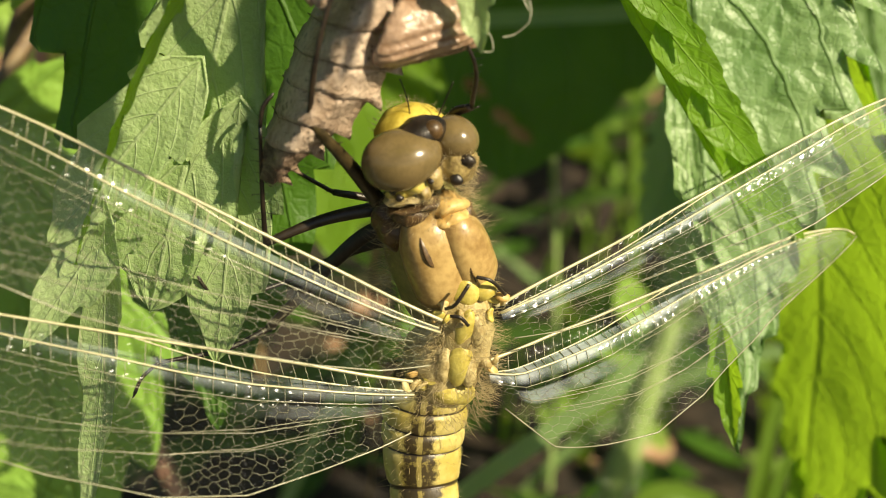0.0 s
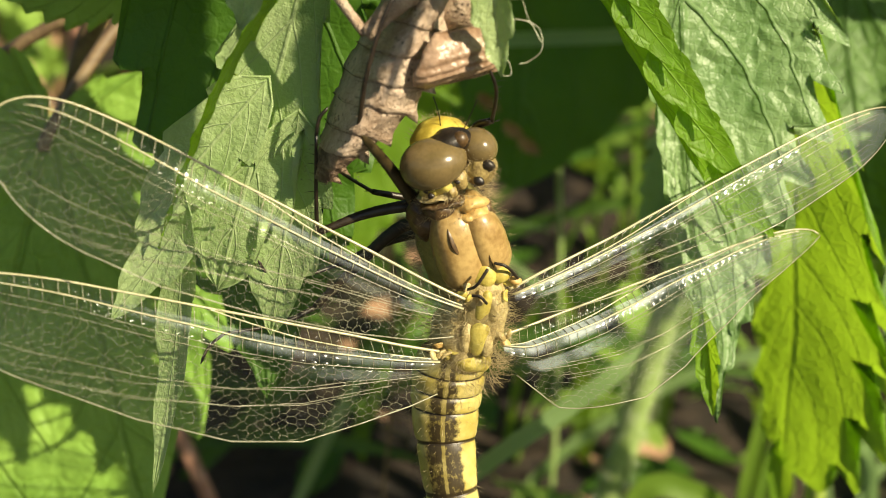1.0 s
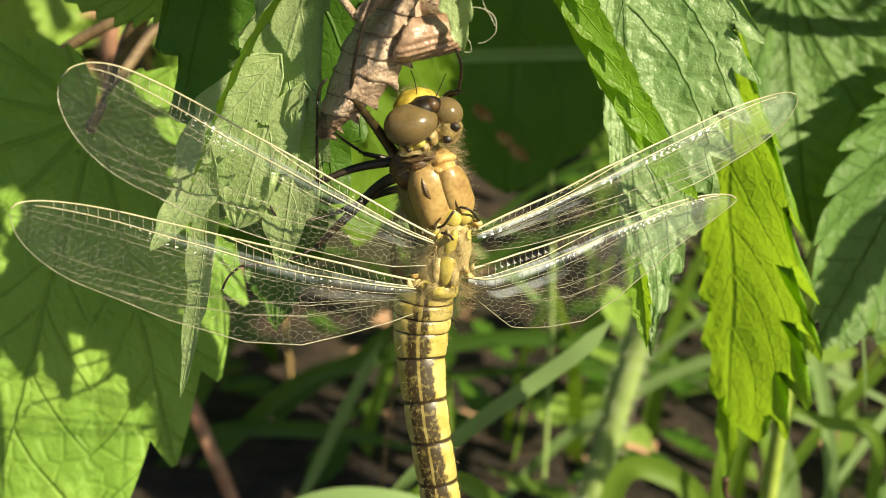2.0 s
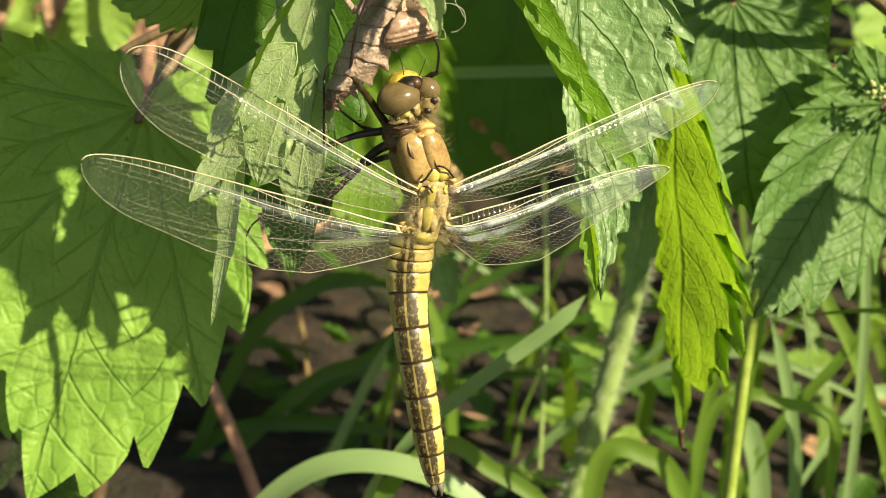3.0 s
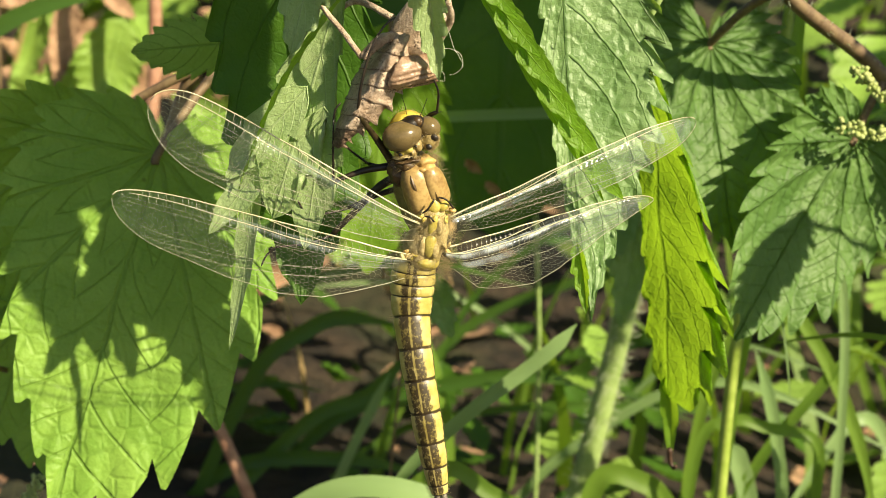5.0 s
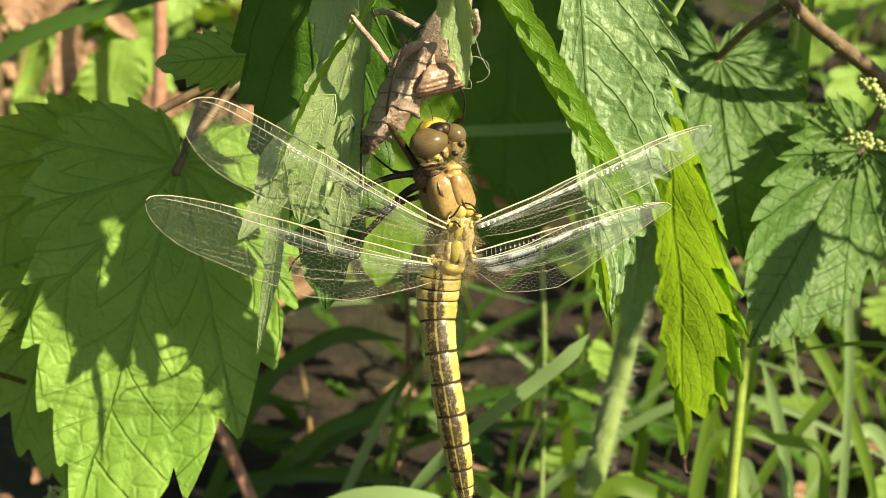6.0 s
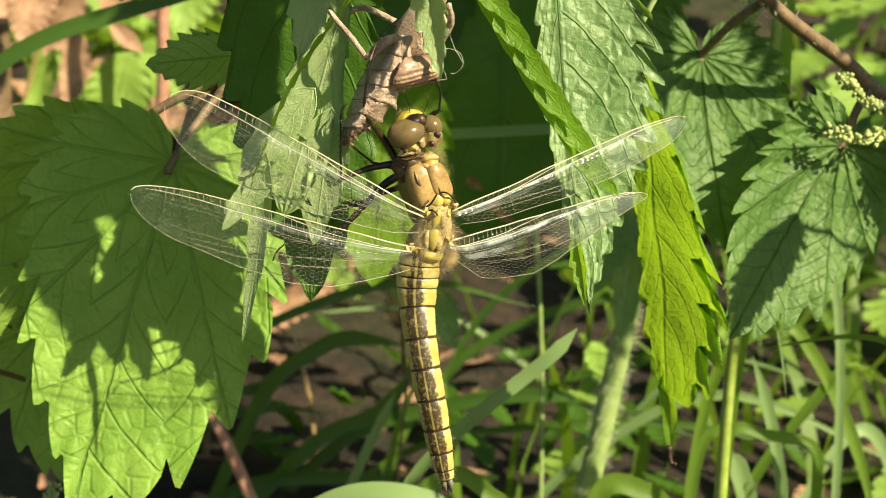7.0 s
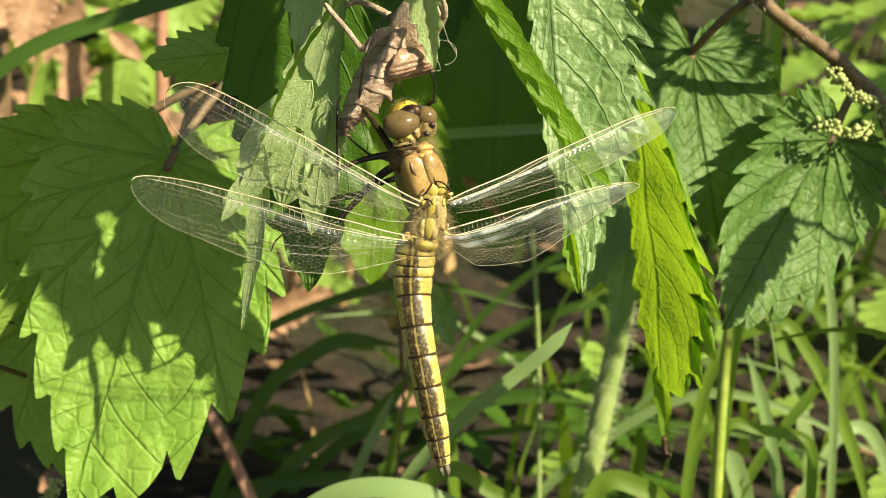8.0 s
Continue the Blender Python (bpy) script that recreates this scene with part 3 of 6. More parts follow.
# ---- dragonfly ----
HUB = Vector((-0.0009, 0.0040, 0.0011))
dragonfly = empty("dragonfly", HUB, "freshly emerged yellow and brown dragonfly clinging to its empty skin", "dragonfly")
cam.data.dof.focus_object = dragonfly


def fly(name, bm, material, label="", parent=None):
    """A part of the dragonfly; its mesh is given in world places."""
    bmesh.ops.translate(bm, verts=bm.verts, vec=-HUB)
    return part(name, bm, material, parent or dragonfly, label)


def build_abdomen():
    line = curve_points([(-0.0010, 0.0036, -0.0052), (-0.0011, 0.0028, -0.0105), (-0.0003, 0.0010, -0.0155), (0.0013, -0.0008, -0.0220), (0.0041, -0.0026, -0.0335)], 12)
    lengths = [0.0]
    for a, b in zip(line, line[1:]):
        lengths.append(lengths[-1] + (b - a).length)

    def at(t):
        want = t * lengths[-1]
        for i in range(len(line) - 1):
            if lengths[i + 1] >= want:
                k = (want - lengths[i]) / (lengths[i + 1] - lengths[i])
                return line[i].lerp(line[i + 1], k)
        return line[-1].copy()

    def radius(t):
        return MM * float(np.interp(t, [0, 0.06, 0.15, 0.3, 0.5, 0.7, 0.85, 0.95, 1.0], [2.35, 2.75, 2.62, 2.15, 1.95, 1.86, 1.64, 1.28, 0.98]))

    cuts = [0.0, 0.055, 0.105, 0.155, 0.245, 0.38, 0.51, 0.645, 0.775, 0.88, 0.96, 1.0]
    yaw = radians(-1)
    rng = random.Random(5)
    fuzz = bmesh.new()
    for n, (t0, t1) in enumerate(zip(cuts, cuts[1:])):
        bm = bmesh.new()
        uvs = bm.loops.layers.uv.verify()
        rows, seg, ring = 9, 26, []
        for i in range(rows):
            v = i / (rows - 1)
            t = t0 + (t1 - t0) * v
            c = at(t)
            d = (at(min(t + 0.02, 1)) - at(max(t - 0.02, 0))).normalized()
            back = Vector((math.sin(yaw), -math.cos(yaw), 0))
            back = (back - d * back.dot(d)).normalized()
            side = back.cross(d)
            r = radius(t) * (1 + 0.035 * math.sin(math.pi * v) - (0.05 if i in (0, rows - 1) else 0))
            ring.append([])
            for k in range(seg + 1):
                a = (k / seg - 0.5) * math.tau
                keel = 1.0 + 0.05 * math.exp(-(a / 0.25) ** 2)
                place = c + (back * math.cos(a) * 0.92 * keel + side * math.sin(a)) * r
                ring[-1].append(bm.verts.new(place))
                if 0 < n and rng.random() < 0.30:
                    nrm = (back * math.cos(a) + side * math.sin(a)).normalized()
                    hairs(fuzz, [(place - nrm * 0.00005, nrm)], 0.0007, 0.000014, rng, 0.4, (0, 0, -0.4))
        for i in range(rows - 1):
            for k in range(seg):
                quad = ((i, k), (i, k + 1), (i + 1, k + 1), (i + 1, k))
                f = bm.faces.new([ring[p][q] for p, q in quad])
                for loop, (p, q) in zip(f.loops, quad):
                    loop[uvs].uv = (q / seg, p / (rows - 1))
        bmesh.ops.remove_doubles(bm, verts=bm.verts, dist=1e-7)
        ob = fly("abdomen_segment", bm, ABDOMEN, "yellow abdomen ring with dark mottled bands")
        ob.color = (*[[0.35, 0.45, 0.6, 0.75][n] if n < 4 else 1.0] * 3, 1)
    fly("abdomen_hairs", fuzz, HAIR_TAN)
    end, d = at(1.0), (at(1.0) - at(0.95)).normalized()
    for k in (-1, 1):
        bm = bmesh.new()
        p = end + Vector((k * 0.00035, -0.0002, 0.0004))
        tube(bm, [p, p + d * 0.0009 + Vector((k * 0.0001, 0, 0)), p + d * 0.0019], [0.00038, 0.0004, 0.00012], 8)
        fly("cercus", bm, CERCUS, "pale grey tail appendage")


def build_thorax():
    bm = bmesh.new()
    blob(bm, (-0.0009, 0.0050, 0.0026), (0.0030, 0.0036, 0.0060), euler(0, -16, 12), 28, 20, 0.0002, 500)
    fly("thorax", bm, THORAX_SIDE, "olive side plates of the thorax")

    def plate(q):
        return Vector((math.copysign(abs(q.x) ** 0.85, q.x) * (1 - 0.14 * q.z), math.copysign(abs(q.y) ** 0.9, q.y) * (1 - 0.10 * q.x), math.copysign(abs(q.z) ** 0.75, q.z)))

    for centre, radii, turn in (((-0.0008, 0.0022, 0.0038), (0.0020, 0.0019, 0.0034), (0, -21, 16)), ((0.0008, 0.0026, 0.0045), (0.0016, 0.0019, 0.0030), (0, -24, 24))):
        bm = bmesh.new()
        blob(bm, centre, radii, euler(*turn), 28, 20, 0.00008, 700, plate)
        fly("shoulder_plate", bm, THORAX, "glossy tan shoulder plate")
    bm = bmesh.new()
    tube(bm, curve_points([(-0.0017, 0.0006, 0.0060), (-0.0014, 0.0004, 0.0054), (-0.0011, 0.0003, 0.0047), (-0.0008, 0.0003, 0.0041)], 5), [0.0001, 0.00016, 0.00022, 0.00026, 0.0003, 0.00032, 0.00034, 0.00036, 0.00037, 0.00037, 0.00036, 0.00034, 0.0003, 0.00026, 0.0002, 0.0001], 8, 0.3)
    fly("shoulder_streak", bm, THORAX_DARK, "dark brown shoulder streak")
    bm = bmesh.new()
    tube(bm, curve_points([(0.0001, 0.0012, 0.0066), (0.0007, 0.0009, 0.0053), (0.0013, 0.0008, 0.0040), (0.0017, 0.0009, 0.0030)], 5), 0.00005, 6)
    fly("thorax_seam", bm, THORAX_DARK, "dark seam along the back")
    # collar and neck
    for centre, radii, mat, lab in (
        ((-0.0004, 0.0021, 0.0074), (0.0013, 0.0011, 0.0006), COLLAR, "orange-tan fold of the collar"),
        ((-0.0001, 0.0018, 0.0066), (0.0012, 0.0009, 0.0006), COLLAR, "lower tan fold of the collar"),
        ((-0.0023, 0.0020, 0.0069), (0.0014, 0.0012, 0.0009), THORAX_DARK, "dark brown fold of the collar"),
        ((-0.0036, 0.0030, 0.0058), (0.0012, 0.0013, 0.0019), THORAX_DARK, "dark brown plate beside the neck"),
        ((-0.0026, 0.0016, 0.0080), (0.0016, 0.0012, 0.0003), HINGE, "pale wrinkled rim behind the head"),
        ((-0.0022, 0.0017, 0.0074), (0.0017, 0.0012, 0.0004), THORAX_DARK, "dark furrow behind the head"),
        ((0.0008, 0.0026, 0.0066), (0.0006, 0.0008, 0.0008), THORAX_DARK, "small dark plate beside the collar"),
    ):
        bm = bmesh.new()
        blob(bm, centre, radii, euler(0, -14, 12), 34, 26, 0.00032, 1300)
        fly("collar_fold", bm, mat, lab)
    # yellow and tan plates between the wings
    bm = bmesh.new()
    blob(bm, (0.0009, 0.0030, -0.0006), (0.0020, 0.0025, 0.0042), euler(0, -6, 12), 26, 20, 0.0002, 900)
    fly("mesonotum", bm, HINGE, "tan plate between the forewings")
    for centre, radii, turn, mat in (
        ((0.0010, 0.0008, -0.0026), (0.0008, 0.0005, 0.0015), (0, 8, 0), NOTUM),
        ((0.0012, 0.0008, 0.0000), (0.0006, 0.0004, 0.0013), (0, 14, 0), NOTUM),
        ((0.0011, 0.0011, 0.0022), (0.0009, 0.0004, 0.0008), (0, 40, 0), NOTUM),
        ((0.0022, 0.0016, 0.0022), (0.0008, 0.0006, 0.0006), (0, -15, 0), NOTUM),
        ((0.0019, 0.0010, -0.0002), (0.0005, 0.0005, 0.0012), (0, -5, 0), HINGE),
        ((0.0016, 0.0009, -0.0030), (0.0005, 0.0005, 0.0012), (0, -5, 0), HINGE),
        ((0.0001, 0.0009, -0.0028), (0.0005, 0.0005, 0.0013), (0, 5, 0), HINGE),
        ((0.0006, 0.0018, -0.0050), (0.0015, 0.0012, 0.0009), (0, 5, 0), NOTUM),
    ):
        bm = bmesh.new()
        blob(bm, centre, radii, euler(*turn), 22, 16, 0.00014, 1100)
        fly("notum_plate", bm, mat, "small plate between the wing bases")
    for n, (cx, cy, cz) in enumerate(((0.0002, 0.0004, 0.0008), (0.0029, 0.0020, 0.0010), (-0.0014, 0.0008, -0.0040), (0.0024, 0.0018, -0.0030))):
        rng = random.Random(n)
        for k in range(8):
            bm = bmesh.new()
            blob(bm, (cx + rng.uniform(-1, 1) * 0.0008, cy + rng.uniform(-0.5, 0.5) * 0.001, cz + rng.uniform(-1, 1) * 0.0007), (0.00046, 0.0003, 0.00018), euler(rng.uniform(0, 60), rng.uniform(0, 180), 0), 12, 8, 0.00025, 1200)
            fly("wing_hinge", bm, (HINGE, NOTUM, HINGE, COLLAR)[k % 4], "small jointed plate at the wing base")
    bm = bmesh.new()
    blob(bm, (-0.0002, 0.0034, -0.0040), (0.0025, 0.0027, 0.0032), euler(0, 0, 12), 26, 18, 0.0002, 900)
    fly("metathorax", bm, HINGE, "pale brown hind thorax")
    for pts in ([(0.0000, -0.0001, 0.0016), (0.0006, -0.0006, 0.0022), (0.0013, -0.0003, 0.0034)], [(0.0017, 0.0008, 0.0034), (0.0026, 0.0008, 0.0032), (0.0035, 0.0016, 0.0020)], [(0.0003, -0.0002, 0.0012), (0.0009, -0.0003, 0.0012), (0.0014, -0.0001, 0.0006)]):
        bm = bmesh.new()
        tube(bm, curve_points(pts, 6), 0.00012, 6)
        fly("notum_ridge", bm, DARK_SHELL, "thin dark ridge before the wings")
    rng = random.Random(9)
    bm = bmesh.new()
    spots = []
    for _ in range(1900):
        a, h = rng.uniform(-2.0, 2.0), rng.uniform(-0.0068, 0.0088)
        n = Vector((math.sin(a), -math.cos(a), 0))
        wide = 0.0034 * math.sqrt(max(0.12, 1 - (h / 0.0098) ** 2))
        if abs(a) < 1.0 and -0.0005 < h < 0.0056:
            continue
        if abs(a) < 0.9 and h < 0.0056 and rng.random() < 0.7:
            continue
        spots.append((Vector((-0.0005 - h * 0.18, 0.0042, h + 0.0003)) + n * wide * 0.9, n))
    for _ in range(420):
        a = rng.uniform(-1.6, 1.6)
        n = Vector((math.sin(a), -math.cos(a), 0.1))
        spots.append((Vector((-0.0014, 0.0034, rng.uniform(0.0060, 0.0082))) + n * 0.0021, n))
        n = Vector((math.sin(a), -math.cos(a), -0.2))
        spots.append((Vector((0.0000, 0.0036, rng.uniform(-0.0066, -0.0030))) + n * 0.0026, n))
    for _ in range(500):
        side = rng.choice((-1, 1))
        n = Vector((side * rng.uniform(0.3, 1.0), -1, 0)).normalized()
        spots.append((Vector((0.0008, 0.0032, rng.uniform(-0.0050, 0.0012))) + Vector((n.x * 0.0021, n.y * 0.0026, 0)), n))
    hairs(bm, spots, 0.0015, 0.000016, rng, 0.75)
    fly("thorax_hairs", bm, HAIR_TAN, "fine tan body hairs")


def build_head():
    head = empty("head", (0, 0, 0), "", "")
    head.parent = dragonfly
    bm = bmesh.new()
    blob(bm, (-0.0018, 0.0030, 0.0104), (0.0024, 0.0016, 0.0022), euler(0, 0, 15), 20, 12)
    fly("skull", bm, THORAX_DARK, "brown head capsule", head)

    def almond(q):
        return Vector((q.x, q.y, q.z * (1 - 0.10 * q.x) + 0.06 * q.x * (1 - abs(q.z))))

    bm = bmesh.new()
    blob(bm, (-0.0030, 0.0011, 0.0104), (0.0024, 0.0020, 0.00178), euler(0, -16, 10), 36, 24, pinch=almond)
    fly("compound_eye", bm, EYE, "large glossy olive-brown compound eye", head)
    bm = bmesh.new()
    blob(bm, (-0.0001, 0.0028, 0.0113), (0.00146, 0.0016, 0.00132), euler(0, 25, 30), 28, 18)
    fly("compound_eye", bm, EYE, "glossy olive-brown compound eye", head)
    bm = bmesh.new()
    blob(bm, (-0.0027, 0.0032, 0.0112), (0.0022, 0.0019, 0.0019), euler(0, -22, 12), 28, 18, 0.00016, 1100)
    fly("forehead", bm, FACE_YELLOW, "bright yellow forehead", head)
    bm = bmesh.new()
    blob(bm, (-0.0022, 0.0018, 0.0117), (0.0018, 0.0013, 0.0010), euler(0, -22, 12), 24, 14, 0.0001, 1500)
    fly("vertex_band", bm, DARK_SHELL, "shining black band across the forehead", head)
    bm = bmesh.new()
    blob(bm, (-0.0013, 0.0013, 0.0122), (0.0006, 0.00055, 0.0006), euler(0, 0, 12), 14, 10)
    fly("ocellus", bm, THORAX_DARK, "small shiny brown bump beside the black band", head)
    for centre, radii, mat in (((-0.0021, 0.0012, 0.0089), (0.0010, 0.0008, 0.0006), NOTUM), ((-0.0031, 0.0012, 0.0085), (0.0008, 0.0007, 0.0005), NOTUM), ((-0.0012, 0.0012, 0.0094), (0.0006, 0.0006, 0.0008), CHEEK), ((-0.0016, 0.0008, 0.0086), (0.0004, 0.0004, 0.0005), CHEEK)):
        bm = bmesh.new()
        blob(bm, centre, radii, euler(0, -20, 12), 26, 18, 0.00016, 1700)
        fly("occiput", bm, mat, "yellow back of the head")
    bm = bmesh.new()
    blob(bm, (0.0002, 0.0024, 0.0099), (0.00118, 0.0012, 0.00125), euler(0, 20, 20), 28, 20, 0.0002, 1500)
    fly("cheek", bm, CHEEK, "hairy yellow-brown cheek behind the eye", head)
    for p, r in (((-0.0024, 0.0001, 0.0092), 0.00024), ((-0.0034, 0.0003, 0.0086), 0.0002), ((-0.0013, 0.0005, 0.0094), 0.0002), ((0.0008, 0.0015, 0.0104), 0.0005), ((0.0002, 0.0012, 0.0093), 0.00042), ((-0.0018, 0.0004, 0.0097), 0.0003), ((-0.0030, 0.0003, 0.0083), 0.00026)):
        bm = bmesh.new()
        blob(bm, p, (r, r * 0.6, r * 0.8), euler(0, 20, 0), 12, 8, 0.0001, 2000)
        fly("head_spot", bm, DARK_SHELL, "black dot", head)
    for x in (0, 1):
        bm = bmesh.new()
        tube(bm, curve_points([(-0.0011 - 0.0016 * x, 0.0022, 0.0127), (-0.0007 - 0.0022 * x, 0.0020, 0.0138), (-0.0003 - 0.0030 * x, 0.0016, 0.0150)], 6), 0.00004, 5)
        fly("antenna", bm, DARK_SHELL, "short thin dark feeler", head)
    rng = random.Random(3)
    bm = bmesh.new()
    spots = []
    for _ in range(110):
        a = rng.uniform(0, math.pi)
        n = Vector((math.cos(a), -0.1, math.sin(a)))
        spots.append((Vector((-0.0027, 0.0032, 0.0112)) + Vector((math.cos(a) * 0.0021, 0, math.sin(a) * 0.0020)), n))
        for _ in range(3):
            a = rng.uniform(0, math.tau)
            n = Vector((math.cos(a), rng.uniform(-1.2, -0.2), math.sin(a))).normalized()
            spots.append((Vector((0.0002, 0.0024, 0.0099)) + n * 0.00118, n))
        spots.append((Vector((-0.0024 + rng.uniform(-0.0012, 0.0016), 0.0006, 0.0080 + rng.uniform(0, 0.0004))), Vector((rng.uniform(-0.5, 0.5), -1, -0.2))))
    hairs(bm, spots, 0.00055, 0.000013, rng, 0.5)
    fly("head_hairs", bm, HAIR_TAN, "fine bristles", head)


def build_legs():
    def leg(name, femur, tibia, tarsus, thick, label, olive=False):
        bm = bmesh.new()
        pts = curve_points(femur, 6)
        n = len(pts)
        tube(bm, pts, [thick * (1.0 - 0.5 * i / (n - 1)) for i in range(n)], 8)
        short = random.Random(int(thick * 1e7))
        hairs(bm, [(p + Vector((q * thick * 0.6, 0, 0)), Vector((q, short.uniform(-0.8, 0.4), 0.2))) for p in pts[1:] for q in (-1, 1) for _ in range(3)], 0.0005, 0.000022, short, 0.4)
        ob = fly(name, bm, LEG_OLIVE if olive else DARK_SHELL, label)
        bm = bmesh.new()
        pts = curve_points(tibia, 6)
        n = len(pts)
        tube(bm, pts, [thick * (0.36 - 0.14 * i / (n - 1)) for i in range(n)], 6)
        rng = random.Random(len(femur) + int(thick * 1e6))
        spots = []
        for i, p in enumerate(pts[2:-1]):
            for k in (-1, 1):
                spots.append((p, Vector((k, rng.uniform(-0.4, 0.4), 0.1))))
        hairs(bm, spots, 0.0007, 0.00003, rng, 0.25)
        fly("tibia", bm, DARK_SHELL, "thin spiny black shin", ob)
        bm = bmesh.new()
        pts = curve_points(tarsus, 4)
        tube(bm, pts, [0.00013] * (len(pts) - 1) + [0.00004], 6)
        fly("tarsus", bm, DARK_SHELL, "black clawed foot", ob)

    leg("leg", [(-0.0040, 0.0034, 0.0062), (-0.0060, 0.0012, 0.0098), (-0.0080, -0.0012, 0.0131)], [(-0.0080, -0.0012, 0.0131), (-0.0076, -0.0018, 0.0166), (-0.0068, -0.0016, 0.0201), (-0.0060, -0.0012, 0.0222)], [(-0.0060, -0.0012, 0.0222), (-0.0052, -0.0006, 0.0234), (-0.0042, 0.0004, 0.0242)], 0.00056, "olive-brown front leg reaching to the empty skin", True)
    leg("leg", [(-0.0010, 0.0050, 0.0090), (-0.0004, 0.0042, 0.0121), (0.0008, 0.0030, 0.0132)], [(0.0008, 0.0030, 0.0132), (0.0009, 0.0018, 0.0159), (-0.0003, 0.0012, 0.0184)], [(-0.0003, 0.0012, 0.0184), (-0.0006, 0.0012, 0.0196), (-0.0008, 0.0014, 0.0206)], 0.00046, "black front leg reaching past the eye")
    leg("leg", [(-0.0036, 0.0044, 0.0062), (-0.0077, 0.0034, 0.0054), (-0.0112, 0.0024, 0.0040)], [(-0.0112, 0.0024, 0.0040), (-0.0112, 0.0016, 0.0075), (-0.0112, 0.0012, 0.0118)], [(-0.0112, 0.0012, 0.0118), (-0.0110, 0.0012, 0.0130), (-0.0104, 0.0014, 0.0138)], 0.00052, "black middle leg bent outward")
    leg("leg", [(-0.0034, 0.0060, 0.0046), (-0.0060, 0.0060, 0.0030), (-0.0089, 0.0060, -0.0003), (-0.0117, 0.0055, -0.0035)], [(-0.0117, 0.0055, -0.0035), (-0.0142, 0.0040, -0.0044), (-0.0181, 0.0022, -0.0047)], [(-0.0181, 0.0022, -0.0047), (-0.0192, 0.0020, -0.0058), (-0.0198, 0.0018, -0.0072)], 0.00062, "black hind leg under the wings")
    leg("leg", [(-0.0010, 0.0074, 0.0034), (-0.0060, 0.0080, 0.0016), (-0.0101, 0.0070, -0.0004)], [(-0.0101, 0.0070, -0.0004), (-0.0122, 0.0056, -0.0008), (-0.0142, 0.0040, -0.0006)], [(-0.0142, 0.0040, -0.0006), (-0.0152, 0.0034, 0.0002), (-0.0156, 0.0030, 0.0012)], 0.00048, "black hind leg crossing beneath the body")
    leg("leg", [(0.0004, 0.0072, 0.0030), (-0.0040, 0.0100, 0.0040), (-0.0080, 0.0090, 0.0050)], [(-0.0080, 0.0090, 0.0050), (-0.0100, 0.0070, 0.0070), (-0.0112, 0.0050, 0.0090)], [(-0.0112, 0.0050, 0.0090), (-0.0114, 0.0044, 0.0100), (-0.0112, 0.0040, 0.0110)], 0.00046, "black middle leg crossing beneath the body")


